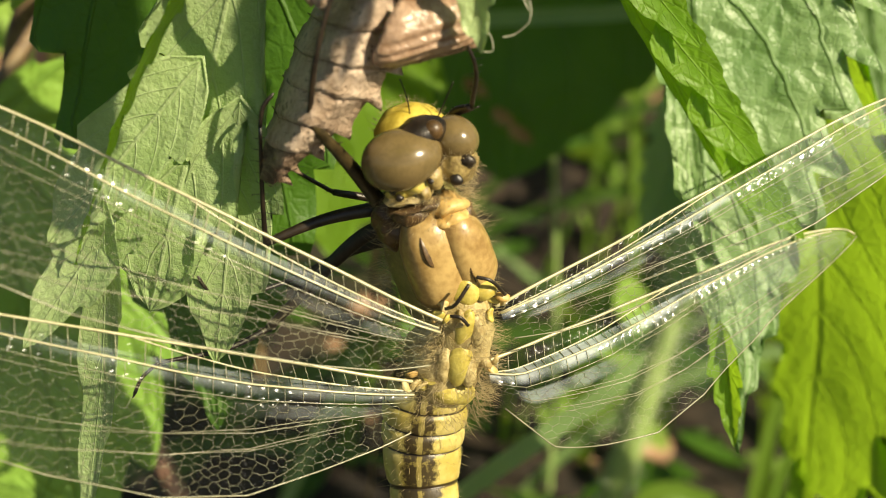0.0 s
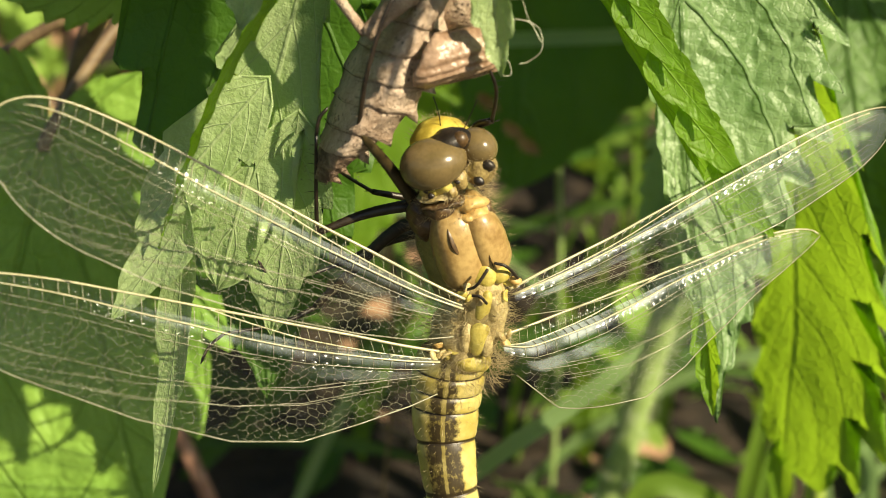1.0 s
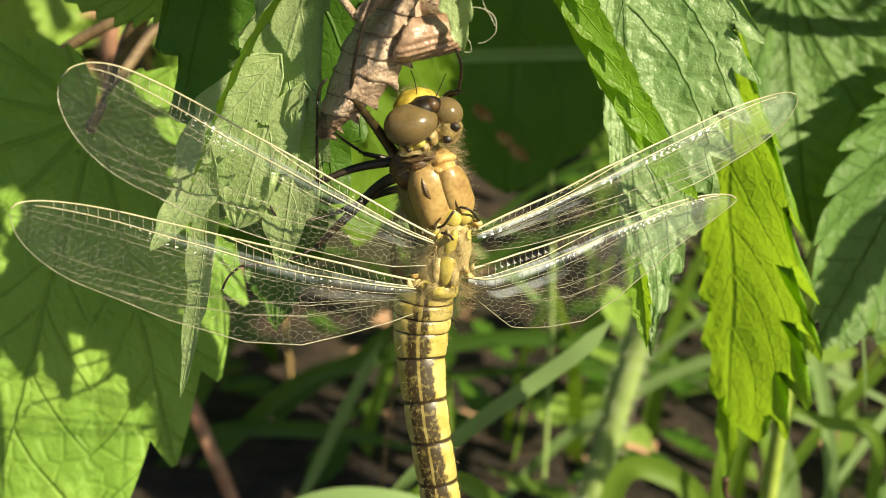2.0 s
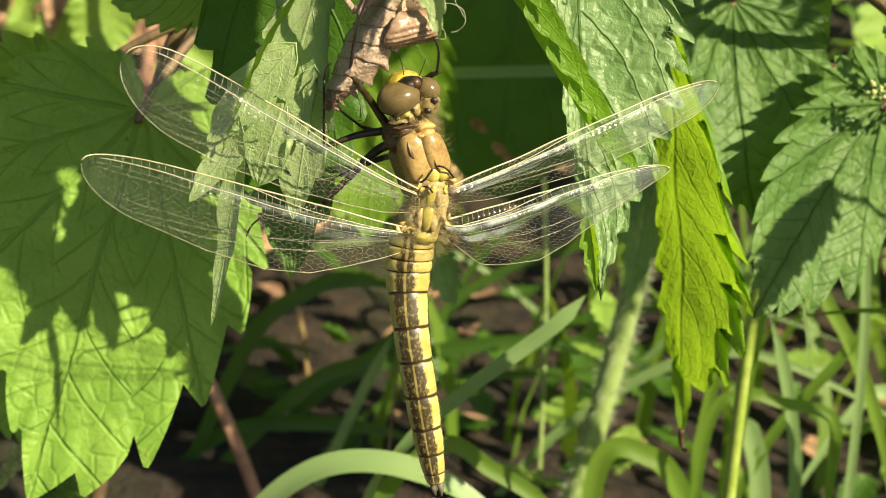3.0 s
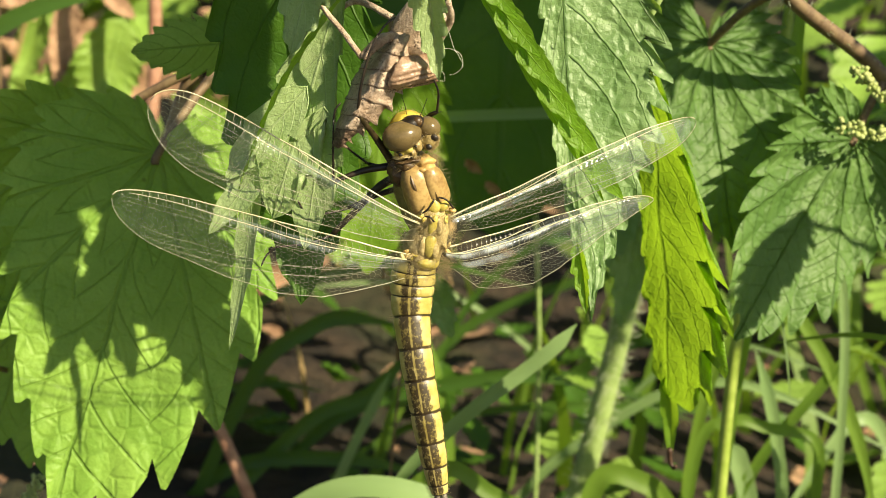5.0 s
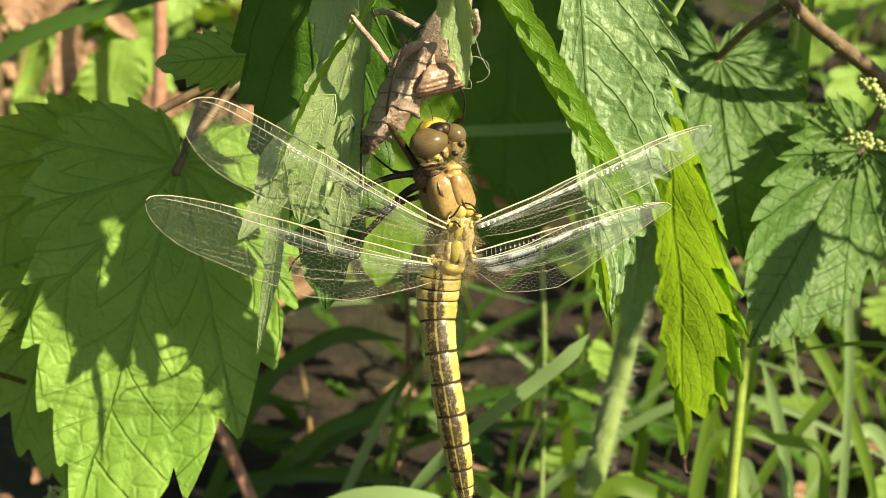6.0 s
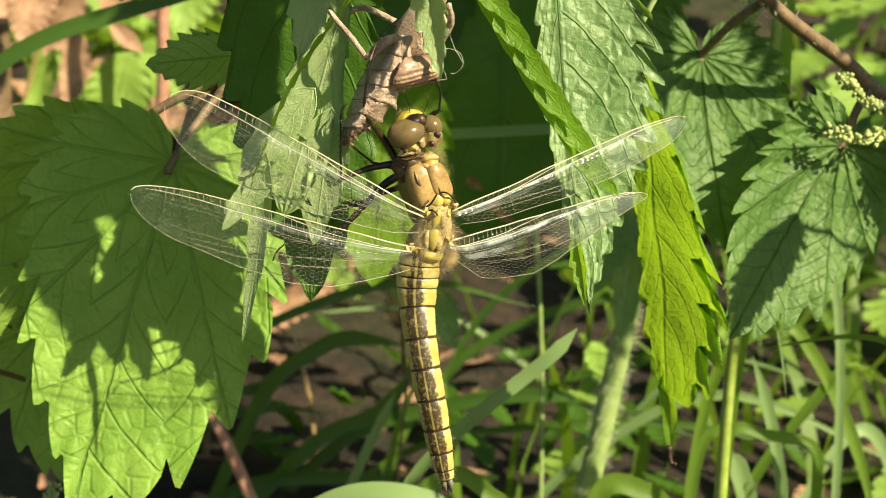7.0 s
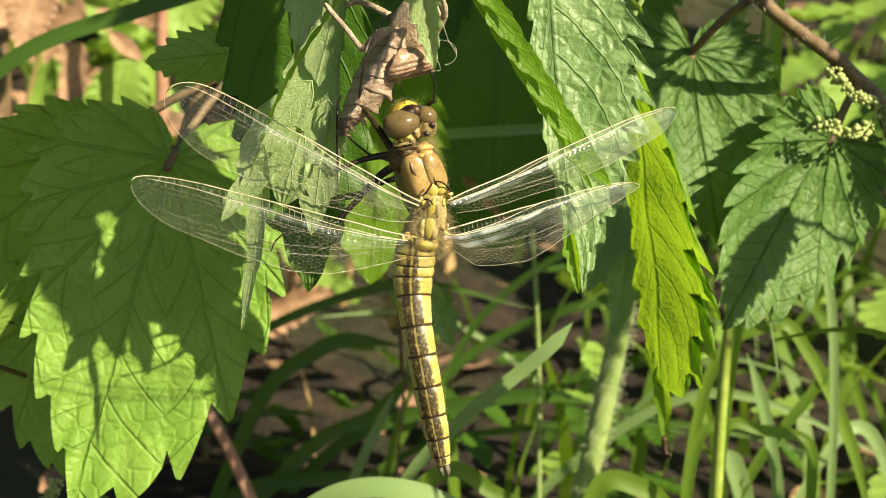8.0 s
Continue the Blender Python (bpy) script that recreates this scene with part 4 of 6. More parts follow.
def build_wing(name, base, tip, normal, chord, hind, label, seed, bow, twist=0.0, taper=0.0, skin=MEMBRANE, root=0.0):
    """One wing: a clear membrane in ridges, strong veins along the front edge, cross-veins, and a net of cells behind."""
    base, tip = Vector(base), Vector(tip)
    long = (tip - base).length
    ex = (tip - base) / long
    n = Vector(normal)
    n = (n - ex * n.dot(ex)).normalized()
    ey = n.cross(ex)
    if ey.z < 0:
        ey = -ey
    rng = random.Random(seed)
    steps = [0, 0.1, 0.25, 0.4, 0.6, 0.75, 1.0]
    bows = [0, 0.12, 0.32, 0.52, 0.80, 1.0, 1.12]
    ticks = np.linspace(0, 1, 201)
    table = np.interp(ticks, steps, bows)
    table = np.convolve(np.pad(table, 12, mode="edge"), np.ones(15) / 15, mode="same")[12:-12]
    table *= np.sqrt(np.clip(1 - np.clip((ticks - 0.78) / 0.22, 0, 1) ** 2.6, 0, 1))

    def width(s):
        if hind:
            c = float(np.interp(s, [0, 0.06, 0.16, 0.28, 0.42, 0.6, 0.8, 1.0], [0.36, 0.50, 0.70, 0.92, 1.0, 0.95, 0.80, 0.7]))
        else:
            c = float(np.interp(s, [0, 0.08, 0.2, 0.4, 0.6, 0.75, 0.9, 1.0], [0.32, 0.48, 0.64, 0.84, 0.98, 1.0, 0.95, 0.9]))
        c *= chord * (1 - taper * s) * (1 + root * (1 - s) ** 3 * min(1.0, s / 0.06))
        if s > 0.76:
            c *= math.sqrt(max(0.0, 1 - ((s - 0.76) / 0.24) ** 2.4))
        return c

    def lead(s):
        return bow * long * float(np.interp(s, ticks, table))

    ridge_f = [0.0, 0.17, 0.28, 0.40, 0.52, 0.70, 1.0, 2.1]
    ridge_z = [0.0, -0.30, 0.28, -0.12, 0.10, 0.04, 0.0, 0.0]

    def shrink(s):
        return 1 - 0.68 * min(s, 1.0) ** 0.8

    def place(s, f):
        x = s * long
        y = lead(s) - f * width(s)
        z = float(np.interp(f / shrink(s), ridge_f, ridge_z)) * MM * (1 - 0.6 * s) - 0.02 * long * math.sin(math.pi * f) * s
        z += twist * f * width(s) * s
        z += 0.0003 * noise.noise(Vector((s * 6, f * 3, seed)))
        return base + ex * x + ey * y + n * z

    holder = empty(name, (0, 0, 0), label, "")
    holder.parent = dragonfly

    bm = bmesh.new()
    rows = 90
    fs = [0, 0.043, 0.085, 0.113, 0.14, 0.17, 0.2, 0.24, 0.28, 0.34, 0.40] + [0.40 + 0.60 * k / 16 for k in range(1, 17)]
    uvs = bm.loops.layers.uv.verify()
    grid = [[bm.verts.new(place(0.9995 * math.sin(i / rows * math.pi / 2) ** 0.9, f)) for f in fs] for i in range(rows + 1)]
    for i in range(rows):
        for k in range(len(fs) - 1):
            quad = ((i, k), (i, k + 1), (i + 1, k + 1), (i + 1, k))
            face = bm.faces.new([grid[p][q] for p, q in quad])
            for loop, (p, q) in zip(face.loops, quad):
                s = 0.9995 * math.sin(p / rows * math.pi / 2) ** 0.9
                loop[uvs].uv = (s, fs[q] / shrink(s))
    fly("membrane", bm, skin, "clear glossy wing membrane", holder)

    strong, thin = bmesh.new(), bmesh.new()

    def line(bm, fine, s0, s1, r0, r1, steps=30):
        """A vein along the wing; fine(s) gives its share of the chord."""
        pts = [place(s, fine(s)) + n * 0.00003 for s in (s0 + (s1 - s0) * k / steps for k in range(steps + 1))]
        tube(bm, pts, [r0 + (r1 - r0) * k / steps for k in range(steps + 1)], 4)

    def sub(s):
        return 0.17 * shrink(s) * max(0.0, 1 - (s / 0.5) ** 3)

    def rad(s):
        return 0.28 * shrink(s)

    def med(s):
        return 0.40 * shrink(s) + 0.06 * s

    line(strong, lambda s: 0.0, 0.0, 0.9995, 0.00012, 0.00007, 110)
    line(strong, sub, 0.0, 0.50, 0.00006, 0.00005)
    line(strong, rad, 0.0, 0.95, 0.00008, 0.00005, 40)
    fly("leading_vein", strong, COSTA, "strong pale yellow front-edge veins", holder)

    line(thin, med, 0.02, 0.97, 0.000028, 0.000018, 40)
    line(thin, lambda s: med(s) + 0.10 * s, 0.35, 0.96, 0.00002, 0.000015, 30)
    line(thin, lambda s: 0.52 + 0.26 * s ** 1.5, 0.04, 0.90, 0.000024, 0.000016, 36)
    line(thin, lambda s: 0.60 + 0.52 * s ** 1.6, 0.10, 0.78, 0.00002, 0.000014, 30)
    line(thin, lambda s: 1.0, 0.0, 0.9995, 0.000045, 0.00004, 110)

    def stick(p, q, r):
        tube(thin, [p + n * 0.00003, q + n * 0.00003], r, 3)

    for k in range(20):
        s = 0.04 + 0.45 * (k + rng.uniform(-0.1, 0.1)) / 20
        stick(place(s, 0.0), place(s - 0.012, sub(s - 0.012)), 0.000022)
        stick(place(s, sub(s)), place(s - 0.002, rad(s - 0.002)), 0.000034)
    for k in range(16):
        s = 0.52 + 0.42 * (k + rng.uniform(-0.15, 0.15)) / 16
        stick(place(s, 0.0), place(s - 0.006, rad(s - 0.006)), 0.000028)
    for k in range(30):
        s = 0.05 + 0.9 * (k + rng.uniform(-0.2, 0.2)) / 30
        stick(place(s, rad(s)), place(s - 0.004, med(s - 0.004)), 0.000022)

    # the net behind: cells in rows that sweep back to the rear edge
    cell = 0.00040

    def inside(x, y):
        s = x / long
        if not 0.015 < s < 0.985:
            return None
        w = width(s)
        f = (lead(s) - y) / w if w > 1e-5 else 9
        return (s, f) if med(s) < f < 1.0 else None

    def sweep(x, y):
        """Rows bend towards the rear edge as they run out."""
        far = max(0.0, x / long)
        big = 1.0 + 0.35 * noise.noise(Vector((x * 160, y * 160, seed)))
        return x + 0.0004 * noise.noise(Vector((x * 420, y * 420, seed + 5))), (y * (0.75 + 0.35 * far) - 0.16 * chord * far * far) * big ** 0.15 + 0.0004 * noise.noise(Vector((x * 420, y * 420, seed + 9)))

    def node(i, j, which):
        h = random.Random(i * 9176 + j * 131 + which * 7 + seed).uniform
        x = cell * 1.5 * i + (cell if which else 0) * 1.0
        y = -cell * math.sqrt(3) * (j + (0.5 if i % 2 else 0))
        return sweep(x + h(-0.3, 0.3) * cell, y + h(-0.3, 0.3) * cell)

    cols_x = int(long / (cell * 1.5)) + 2
    rows_y = int(chord / (cell * 0.9)) + 4
    for i in range(cols_x):
        for j in range(-8, rows_y * 2):
            a, b = node(i, j, 0), node(i, j, 1)
            jj = j if i % 2 else j - 1
            for p, q in ((a, b), (b, node(i + 1, jj, 0)), (b, node(i + 1, jj + 1, 0))):
                u, v = inside(*p), inside(*q)
                if u and v and not (p is b and u[0] > 0.40 and rng.random() < 0.35):
                    stick(place(*u), place(*v), (1 - 0.4 * u[0]) * (rng.choice((0.000012, 0.000015, 0.000018)) if p is a else rng.choice((0.000009, 0.000012, 0.000015))))
    for k in range(2):
        f0 = 0.50 + 0.16 * k
        line(thin, lambda s: f0 + (0.98 - f0) * ((s - 0.12) / (0.80 - 0.07 * k)) ** 1.7, 0.12, 0.90 - 0.075 * k, 0.000018, 0.000012, 26)
    fly("vein_net", thin, VEIN, "fine pale net of wing veins", holder)


build_thorax()
build_abdomen()
build_head()
build_legs()
build_wing("forewing", (-0.0002, -0.0001, 0.0008), (-0.0306, -0.0070, 0.0140), (0.10, -0.78, 0.58), 0.0088, False, "clear forewing with pale veins before a pale leaf", 11, 0.085)
build_wing("hindwing", (-0.0018, 0.0004, -0.0038), (-0.0341, -0.0100, 0.0036), (0.10, -0.72, 0.66), 0.0088, True, "clear broad hindwing with pale veins before a pale leaf", 12, 0.042)
build_wing("forewing", (0.0030, 0.0026, 0.0006), (0.0326, 0.0175, 0.0120), (0.28, -0.46, 0.84), 0.0074, False, "clear forewing with sun glint put into its membrane", 13, 0.036, taper=0.42, skin=MEMBRANE_HAZE_GLINT)
build_wing("hindwing", (0.0024, 0.0026, -0.0034), (0.0283, 0.0163, 0.0014), (0.28, -0.44, 0.86), 0.0094, True, "clear broad hindwing with sun glint put into its membrane", 14, 0.045, taper=0.62, skin=MEMBRANE_HAZE_GLINT, root=0.6)


# ---- the empty skin ----
exuvia = empty("exuvia", (-0.0060, 0.0020, 0.0160), "empty brown larval skin gripping the leaf", "insect skin")


def skin(name, bm, material=None, label="", parent=None, smooth=True):
    bmesh.ops.translate(bm, verts=bm.verts, vec=-exuvia.location)
    return part(name, bm, material or EXUVIA, parent or exuvia, label, smooth)


def build_exuvia():
    # roof-shaped abdomen: a flank in shade, a ridge, and a broad back plate on the sunny side
    flank = curve_points([(-0.0110, 0.0030, 0.0088), (-0.0114, 0.0048, 0.0102), (-0.0106, 0.0058, 0.0136), (-0.0092, 0.0068, 0.0172), (-0.0068, 0.0080, 0.0215)], 10)
    ridge = curve_points([(-0.0104, 0.0006, 0.0085), (-0.0092, -0.0010, 0.0112), (-0.0072, -0.0017, 0.0148), (-0.0056, -0.0013, 0.0184), (-0.0036, 0.0004, 0.0222)], 10)
    edge = curve_points([(-0.0101, 0.0012, 0.0088), (-0.0074, 0.0012, 0.0112), (-0.0042, 0.0014, 0.0148), (-0.0034, 0.0020, 0.0186), (-0.0024, 0.0034, 0.0225)], 10)
    n = len(ridge) - 1
    cuts = 8

    def along(line, t):
        k = min(int(t * n), n - 1)
        return line[k].lerp(line[k + 1], t * n - k)

    for k in range(cuts):
        bm = bmesh.new()
        rows = []
        for i in range(9):
            v = i / 8
            t = min(1.0, (k + v * 1.06) / cuts)
            f, r, e = along(flank, t), along(ridge, t), along(edge, max(0.0, t - 0.07 * min(1.0, t * 6)))
            lift = 0.00016 * (1 - v) ** 2 - (0.0002 if i == 8 else 0) - (0.00004 if i == 0 else 0)
            spine = 0.0008 * max(0.0, 1 - v * 2.5)
            under = (f + e) / 2 + Vector((0.0004, 0.0026, 0))
            loop = []
            for q in range(6):
                w = q / 6
                loop.append(f.lerp(r, w) + Vector((-0.6, -0.5, 0)) * (0.0007 * math.sin(math.pi * w) + lift))
            for q in range(9):
                w = q / 8
                loop.append(r.lerp(e, w) + Vector((0.3, -0.9, 0.1)) * (0.00045 * math.sin(math.pi * w) + lift) + Vector((0.9, 0, -0.7)) * spine * max(0.0, w - 0.8) * 5)
            for q in range(1, 6):
                w = q / 6
                loop.append(e.lerp(f, w) * (1 - math.sin(math.pi * w)) + under * math.sin(math.pi * w))
            rows.append([bm.verts.new(p + 0.00026 * noise.noise_vector(p * 620) + 0.00012 * noise.noise_vector(p * 2600)) for p in loop])
        m = len(rows[0])
        for a, b in zip(rows, rows[1:]):
            for q in range(m):
                bm.faces.new((a[q], a[(q + 1) % m], b[(q + 1) % m], b[q]))
        bm.faces.new(rows[0][::-1])
        bm.faces.new(rows[-1])
        bmesh.ops.recalc_face_normals(bm, faces=bm.faces)
        ring = skin("abdomen_ring", bm, EXUVIA if k > 1 else EXUVIA_TIP, label="dry brown ring of the empty abdomen", smooth=True)
        # dark joint line along the ring's lower rim
        bm = bmesh.new()
        t = k / cuts
        f, r, e = along(flank, t), along(ridge, t), along(edge, max(0.0, t - 0.07 * min(1.0, t * 6)))
        tube(bm, [f + Vector((-0.0001, -0.0001, 0)), f.lerp(r, 0.5) + Vector((-0.00055, -0.00045, 0)), r + Vector((-0.0001, -0.00022, 0)), r.lerp(e, 0.5) + Vector((0.0002, -0.0006, 0)), e + Vector((0.0003, -0.0002, 0))], [0.00004, 0.00002, 0.00002, 0.00001, 0.00004], 5)
        skin("joint_line", bm, EXUVIA_DARK, "dark joint between the rings")
    line = ridge
    # thorax, split open, and head
    bm = bmesh.new()
    blob(bm, (-0.0020, 0.0046, 0.0225), (0.0030, 0.0024, 0.0040), euler(0, 22, 0), 24, 16, 0.0006, 420)
    skin("thorax", bm, label="split brown thorax of the empty skin")
    bm = bmesh.new()
    blob(bm, (-0.0012, 0.0056, 0.0275), (0.0024, 0.0020, 0.0022), euler(0, 15, 0), 22, 14, 0.0005, 500)
    skin("head", bm, label="empty brown head shell")
    # wing pads: thick ribbed flaps
    for shift, lab in ((Vector((0, 0, 0)), "glossy ribbed tan wing pad with silvery veins"), (Vector((0.0003, 0.0011, -0.0004)), "tan wing pad beneath")):
        A, B, C, D = (Vector(p) + shift for p in ((-0.0040, -0.0006, 0.0197), (-0.0002, 0.0012, 0.0203), (0.0005, 0.0012, 0.0172), (-0.0053, -0.0008, 0.0158)))
        nrm = (B - A).cross(D - A).normalized()
        nrm = -nrm if nrm.y > 0 else nrm
        bm = bmesh.new()
        faces = {}
        for side in (1, -1):
            for i in range(31):
                for j in range(25):
                    u, v = i / 30, j / 24
                    round_ = 1 - 0.10 * (1 - u) ** 3 * (2 * v - 1) ** 2
                    uu = 1 - (1 - u) * round_ - 0.08 * (1 - u) ** 2 * abs(2 * v - 1) ** 3 * -1
                    p = (A.lerp(B, uu)).lerp(D.lerp(C, uu), v)
                    rim = min(1.0, min(u * 6, v * 5, (1 - v) * 5, (1 - u) * 6 + 0.4))
                    rib = 0.00011 * math.cos(v * 30 + u * 3.0 + 1.2 * math.sin(v * 9)) * rim * (1 if v > 0.25 else 0.3)
                    p += nrm * side * (0.00045 * rim ** 0.5 + (rib if side > 0 else 0)) + nrm * 0.0007 * math.sin(math.pi * v)
                    faces[side, i, j] = bm.verts.new(p + 0.00008 * noise.noise_vector(p * 1100))
            for i in range(30):
                for j in range(24):
                    quad = [faces[side, i, j], faces[side, i + 1, j], faces[side, i + 1, j + 1], faces[side, i, j + 1]]
                    bm.faces.new(quad if side > 0 else quad[::-1])
        bmesh.ops.remove_doubles(bm, verts=bm.verts, dist=0.00002)
        bmesh.ops.recalc_face_normals(bm, faces=bm.faces)
        skin("wing_pad", bm, EXUVIA_PAD, lab)
    bm = bmesh.new()
    blob(bm, (-0.0040, 0.0008, 0.0208), (0.0020, 0.0008, 0.0008), euler(0, -48, 0), 16, 10, 0.0003, 600)
    skin("shoulder_flap", bm, label="torn flap of dry skin")
    # legs of the skin
    for pts, r in (([(-0.0040, 0.0030, 0.0215), (-0.0056, 0.0004, 0.0216), (-0.0078, -0.0004, 0.0194)], 0.0007), ([(-0.0078, -0.0004, 0.0194), (-0.0104, 0.0002, 0.0224), (-0.0134, 0.0008, 0.0255), (-0.0150, 0.0012, 0.0285)], 0.00034), ([(0.0004, 0.0050, 0.0215), (0.0018, 0.0030, 0.0240), (0.0016, 0.0010, 0.0262)], 0.0005), ([(-0.0052, 0.0060, 0.0235), (-0.0100, 0.0080, 0.0250), (-0.0130, 0.0070, 0.0230)], 0.0004)):
        bm = bmesh.new()
        line2 = curve_points(pts, 7)
        tube(bm, line2, [r * (1.1 - 0.3 * i / len(line2)) for i in range(len(line2))], 8)
        for v in bm.verts:
            v.co += 0.0001 * noise.noise_vector(v.co * 900)
        skin("leg", bm, EXUVIA, "dry tan leg of the empty skin")
    rng = random.Random(2)
    bm = bmesh.new()
    spots = [(line[rng.randrange(4, n)] + Vector((rng.uniform(-1, 1) * 0.0026, -0.0012 + abs(rng.uniform(-0.4, 0.6)) * 0.001, rng.uniform(-1, 1) * 0.001)), Vector((rng.uniform(-1, 1), -1, 0))) for _ in range(120)]
    spots += [(Vector((-0.0050, -0.0007, 0.0158)).lerp(Vector((0.0005, 0.0012, 0.0172)), k / 90), Vector((0.3, -0.2, -1))) for k in range(90)]
    hairs(bm, spots, 0.0004, 0.000018, rng, 0.4)
    skin("bristles", bm, LEG_OLIVE, "dark bristles on the dry skin")


build_exuvia()


# ---- plants ----
def plant_part(name, bm, material, parent, label=""):
    bmesh.ops.translate(bm, verts=bm.verts, vec=-parent.matrix_basis.translation)
    return part(name, bm, material, parent, label)


def stem_on(plant, points, r0, r1, material=STEM_GREEN, hairy=0, label="", name="stem", hair_length=0.0015, seed=1, n=12):
    bm = bmesh.new()
    pts = curve_points(points, n)
    radii = [r0 + (r1 - r0) * i / (len(pts) - 1) for i in range(len(pts))]
    tube(bm, pts, radii, 8)
    ob = plant_part(name, bm, material, plant, label)
    if hairy:
        rng = random.Random(seed)
        bm = bmesh.new()
        spots = []
        for _ in range(hairy):
            i = rng.randrange(1, len(pts) - 1)
            d = (pts[i + 1] - pts[i]).normalized()
            side = d.orthogonal().normalized()
            a = rng.uniform(0, math.tau)
            out = side * math.cos(a) + d.cross(side) * math.sin(a)
            spots.append((pts[i].lerp(pts[i + 1], rng.random()) + out * radii[i] * 0.95, out))
        hairs(bm, spots, hair_length, 0.00008, rng, 0.35)
        fuzz = part(name + "_hairs", bm, HAIR_PALE, ob, "pale stinging hairs")
        fuzz.location = (0, 0, 0)
        for v in fuzz.data.vertices:
            v.co -= plant.location
    return ob


def leaf_on(plant, label, material, base, tip, across, width, petiole=None, petiole_mat=None, **shape):
    bm = bmesh.new()
    leaf_sheet(bm, base, tip, across, width, **shape)
    ob = plant_part("leaf", bm, material, plant, label)
    base, tip = Vector(base), Vector(tip)
    if petiole is not None:
        stem_on(plant, [petiole, (Vector(petiole) + base) / 2 + Vector((0, 0, 0.001)), base, base.lerp(tip, 0.03)], 0.0005, 0.0004, petiole_mat or STEM_GREEN, name="petiole", n=6)
    return ob


def palmate_on(plant, label, base, tip, across, reach, petiole, petiole_mat=STEM_BROWN, material=None, **shape):
    bm = bmesh.new()
    palmate_sheet(bm, base, tip, across, reach, **shape)
    ob = plant_part("leaf", bm, material or PALMATE, plant, label)
    base = Vector(base)
    stem_on(plant, [petiole, (Vector(petiole) + base) / 2 + Vector((0, 0, 0.001)), base, base.lerp(Vector(tip), 0.03)], 0.0008, 0.0006, petiole_mat, name="petiole", n=6)
    return ob


# the nettle that holds the empty skin, its stem arching over from the side
nettle_a = empty("nettle_plant", (-0.150, 0.030, ground_height(-0.150, 0.030)), "nettle plant arching over, with folded toothed leaves", "nettle", "nettles")
stem_on(nettle_a, [(-0.150, 0.030, -0.135), (-0.146, 0.034, -0.05), (-0.125, 0.036, 0.030), (-0.080, 0.034, 0.062), (-0.020, 0.028, 0.072), (0.020, 0.026, 0.068), (0.045, 0.028, 0.060)], 0.0022, 0.0014, STEM_GREEN, 400)
# the pale leaf that hangs behind the left-hand wings
leaf_on(nettle_a, "pale crumpled nettle leaf hanging tip down", PALE_UNDER, (-0.0100, 0.0045, 0.0340), (-0.0186, 0.0022, -0.0012), (1, -0.1, 0.3), 0.0120, (-0.020, 0.026, 0.070), teeth=5, depth=0.55, fold=12, arch=0.03, quilt=0.08, sides=6, seed=3, wave=0.06, peak=1.7, trim=(1.0, 0.80), cols=12)
for lab, b, t, s, w, seed in (
    ("long tooth of the pale leaf", (-0.0150, 0.0028, 0.0150), (-0.0240, 0.0004, 0.0038), (0.8, -0.2, -0.6), 0.0066, 8),
    ("lower tooth of the pale leaf", (-0.0180, 0.0020, 0.0088), (-0.0258, -0.0002, -0.0030), (0.8, -0.2, -0.4), 0.0052, 4),
    ("tooth of the pale leaf beside the body", (-0.0128, 0.0034, 0.0125), (-0.0147, 0.0030, -0.0050), (1, -0.1, 0.0), 0.0074, 18),
    ("narrow pale leaf lobe hanging down", (-0.0205, 0.0010, 0.0070), (-0.0232, -0.0005, -0.0176), (1, -0.4, 0.0), 0.0036, 14),
):
    leaf_on(nettle_a, lab, PALE_UNDER, b, t, s, w, teeth=3, depth=0.30, fold=14, arch=0.03, quilt=0.07, sides=5, seed=seed, wave=0.06, peak=0.62, cols=10)
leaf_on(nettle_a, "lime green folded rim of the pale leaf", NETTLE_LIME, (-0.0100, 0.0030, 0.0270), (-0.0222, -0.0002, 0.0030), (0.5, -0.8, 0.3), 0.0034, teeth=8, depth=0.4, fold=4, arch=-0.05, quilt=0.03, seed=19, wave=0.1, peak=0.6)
leaf_on(nettle_a, "small pale leaf tip above", PALE_UNDER, (-0.0125, 0.0000, 0.0400), (-0.0160, -0.0004, 0.0192), (1, -0.1, 0.2), 0.0080, (-0.016, 0.026, 0.070), teeth=6, depth=0.4, fold=14, arch=0.04, quilt=0.06, seed=20, wave=0.1, peak=0.8)
leaf_on(nettle_a, "leaf behind the empty skin, its green darkened for shade", SHADE_LEAF, (-0.0230, 0.0190, 0.0460), (-0.0165, 0.0115, -0.0150), (1, 0.1, 0.2), 0.0350, (-0.030, 0.029, 0.071), teeth=9, depth=0.22, fold=6, arch=0.04, seed=5, wave=0.05, peak=0.7, trim=(0.65, 0.75), cols=10)
leaf_on(nettle_a, "small nettle leaf tip hanging over the empty skin", PALE_UNDER, (-0.0022, -0.0010, 0.0360), (0.0012, -0.0012, 0.0174), (1, -0.2, 0.1), 0.0050, (-0.002, 0.027, 0.071), teeth=7, depth=0.4, fold=24, arch=0.02, seed=6, wave=0.1, peak=0.8)
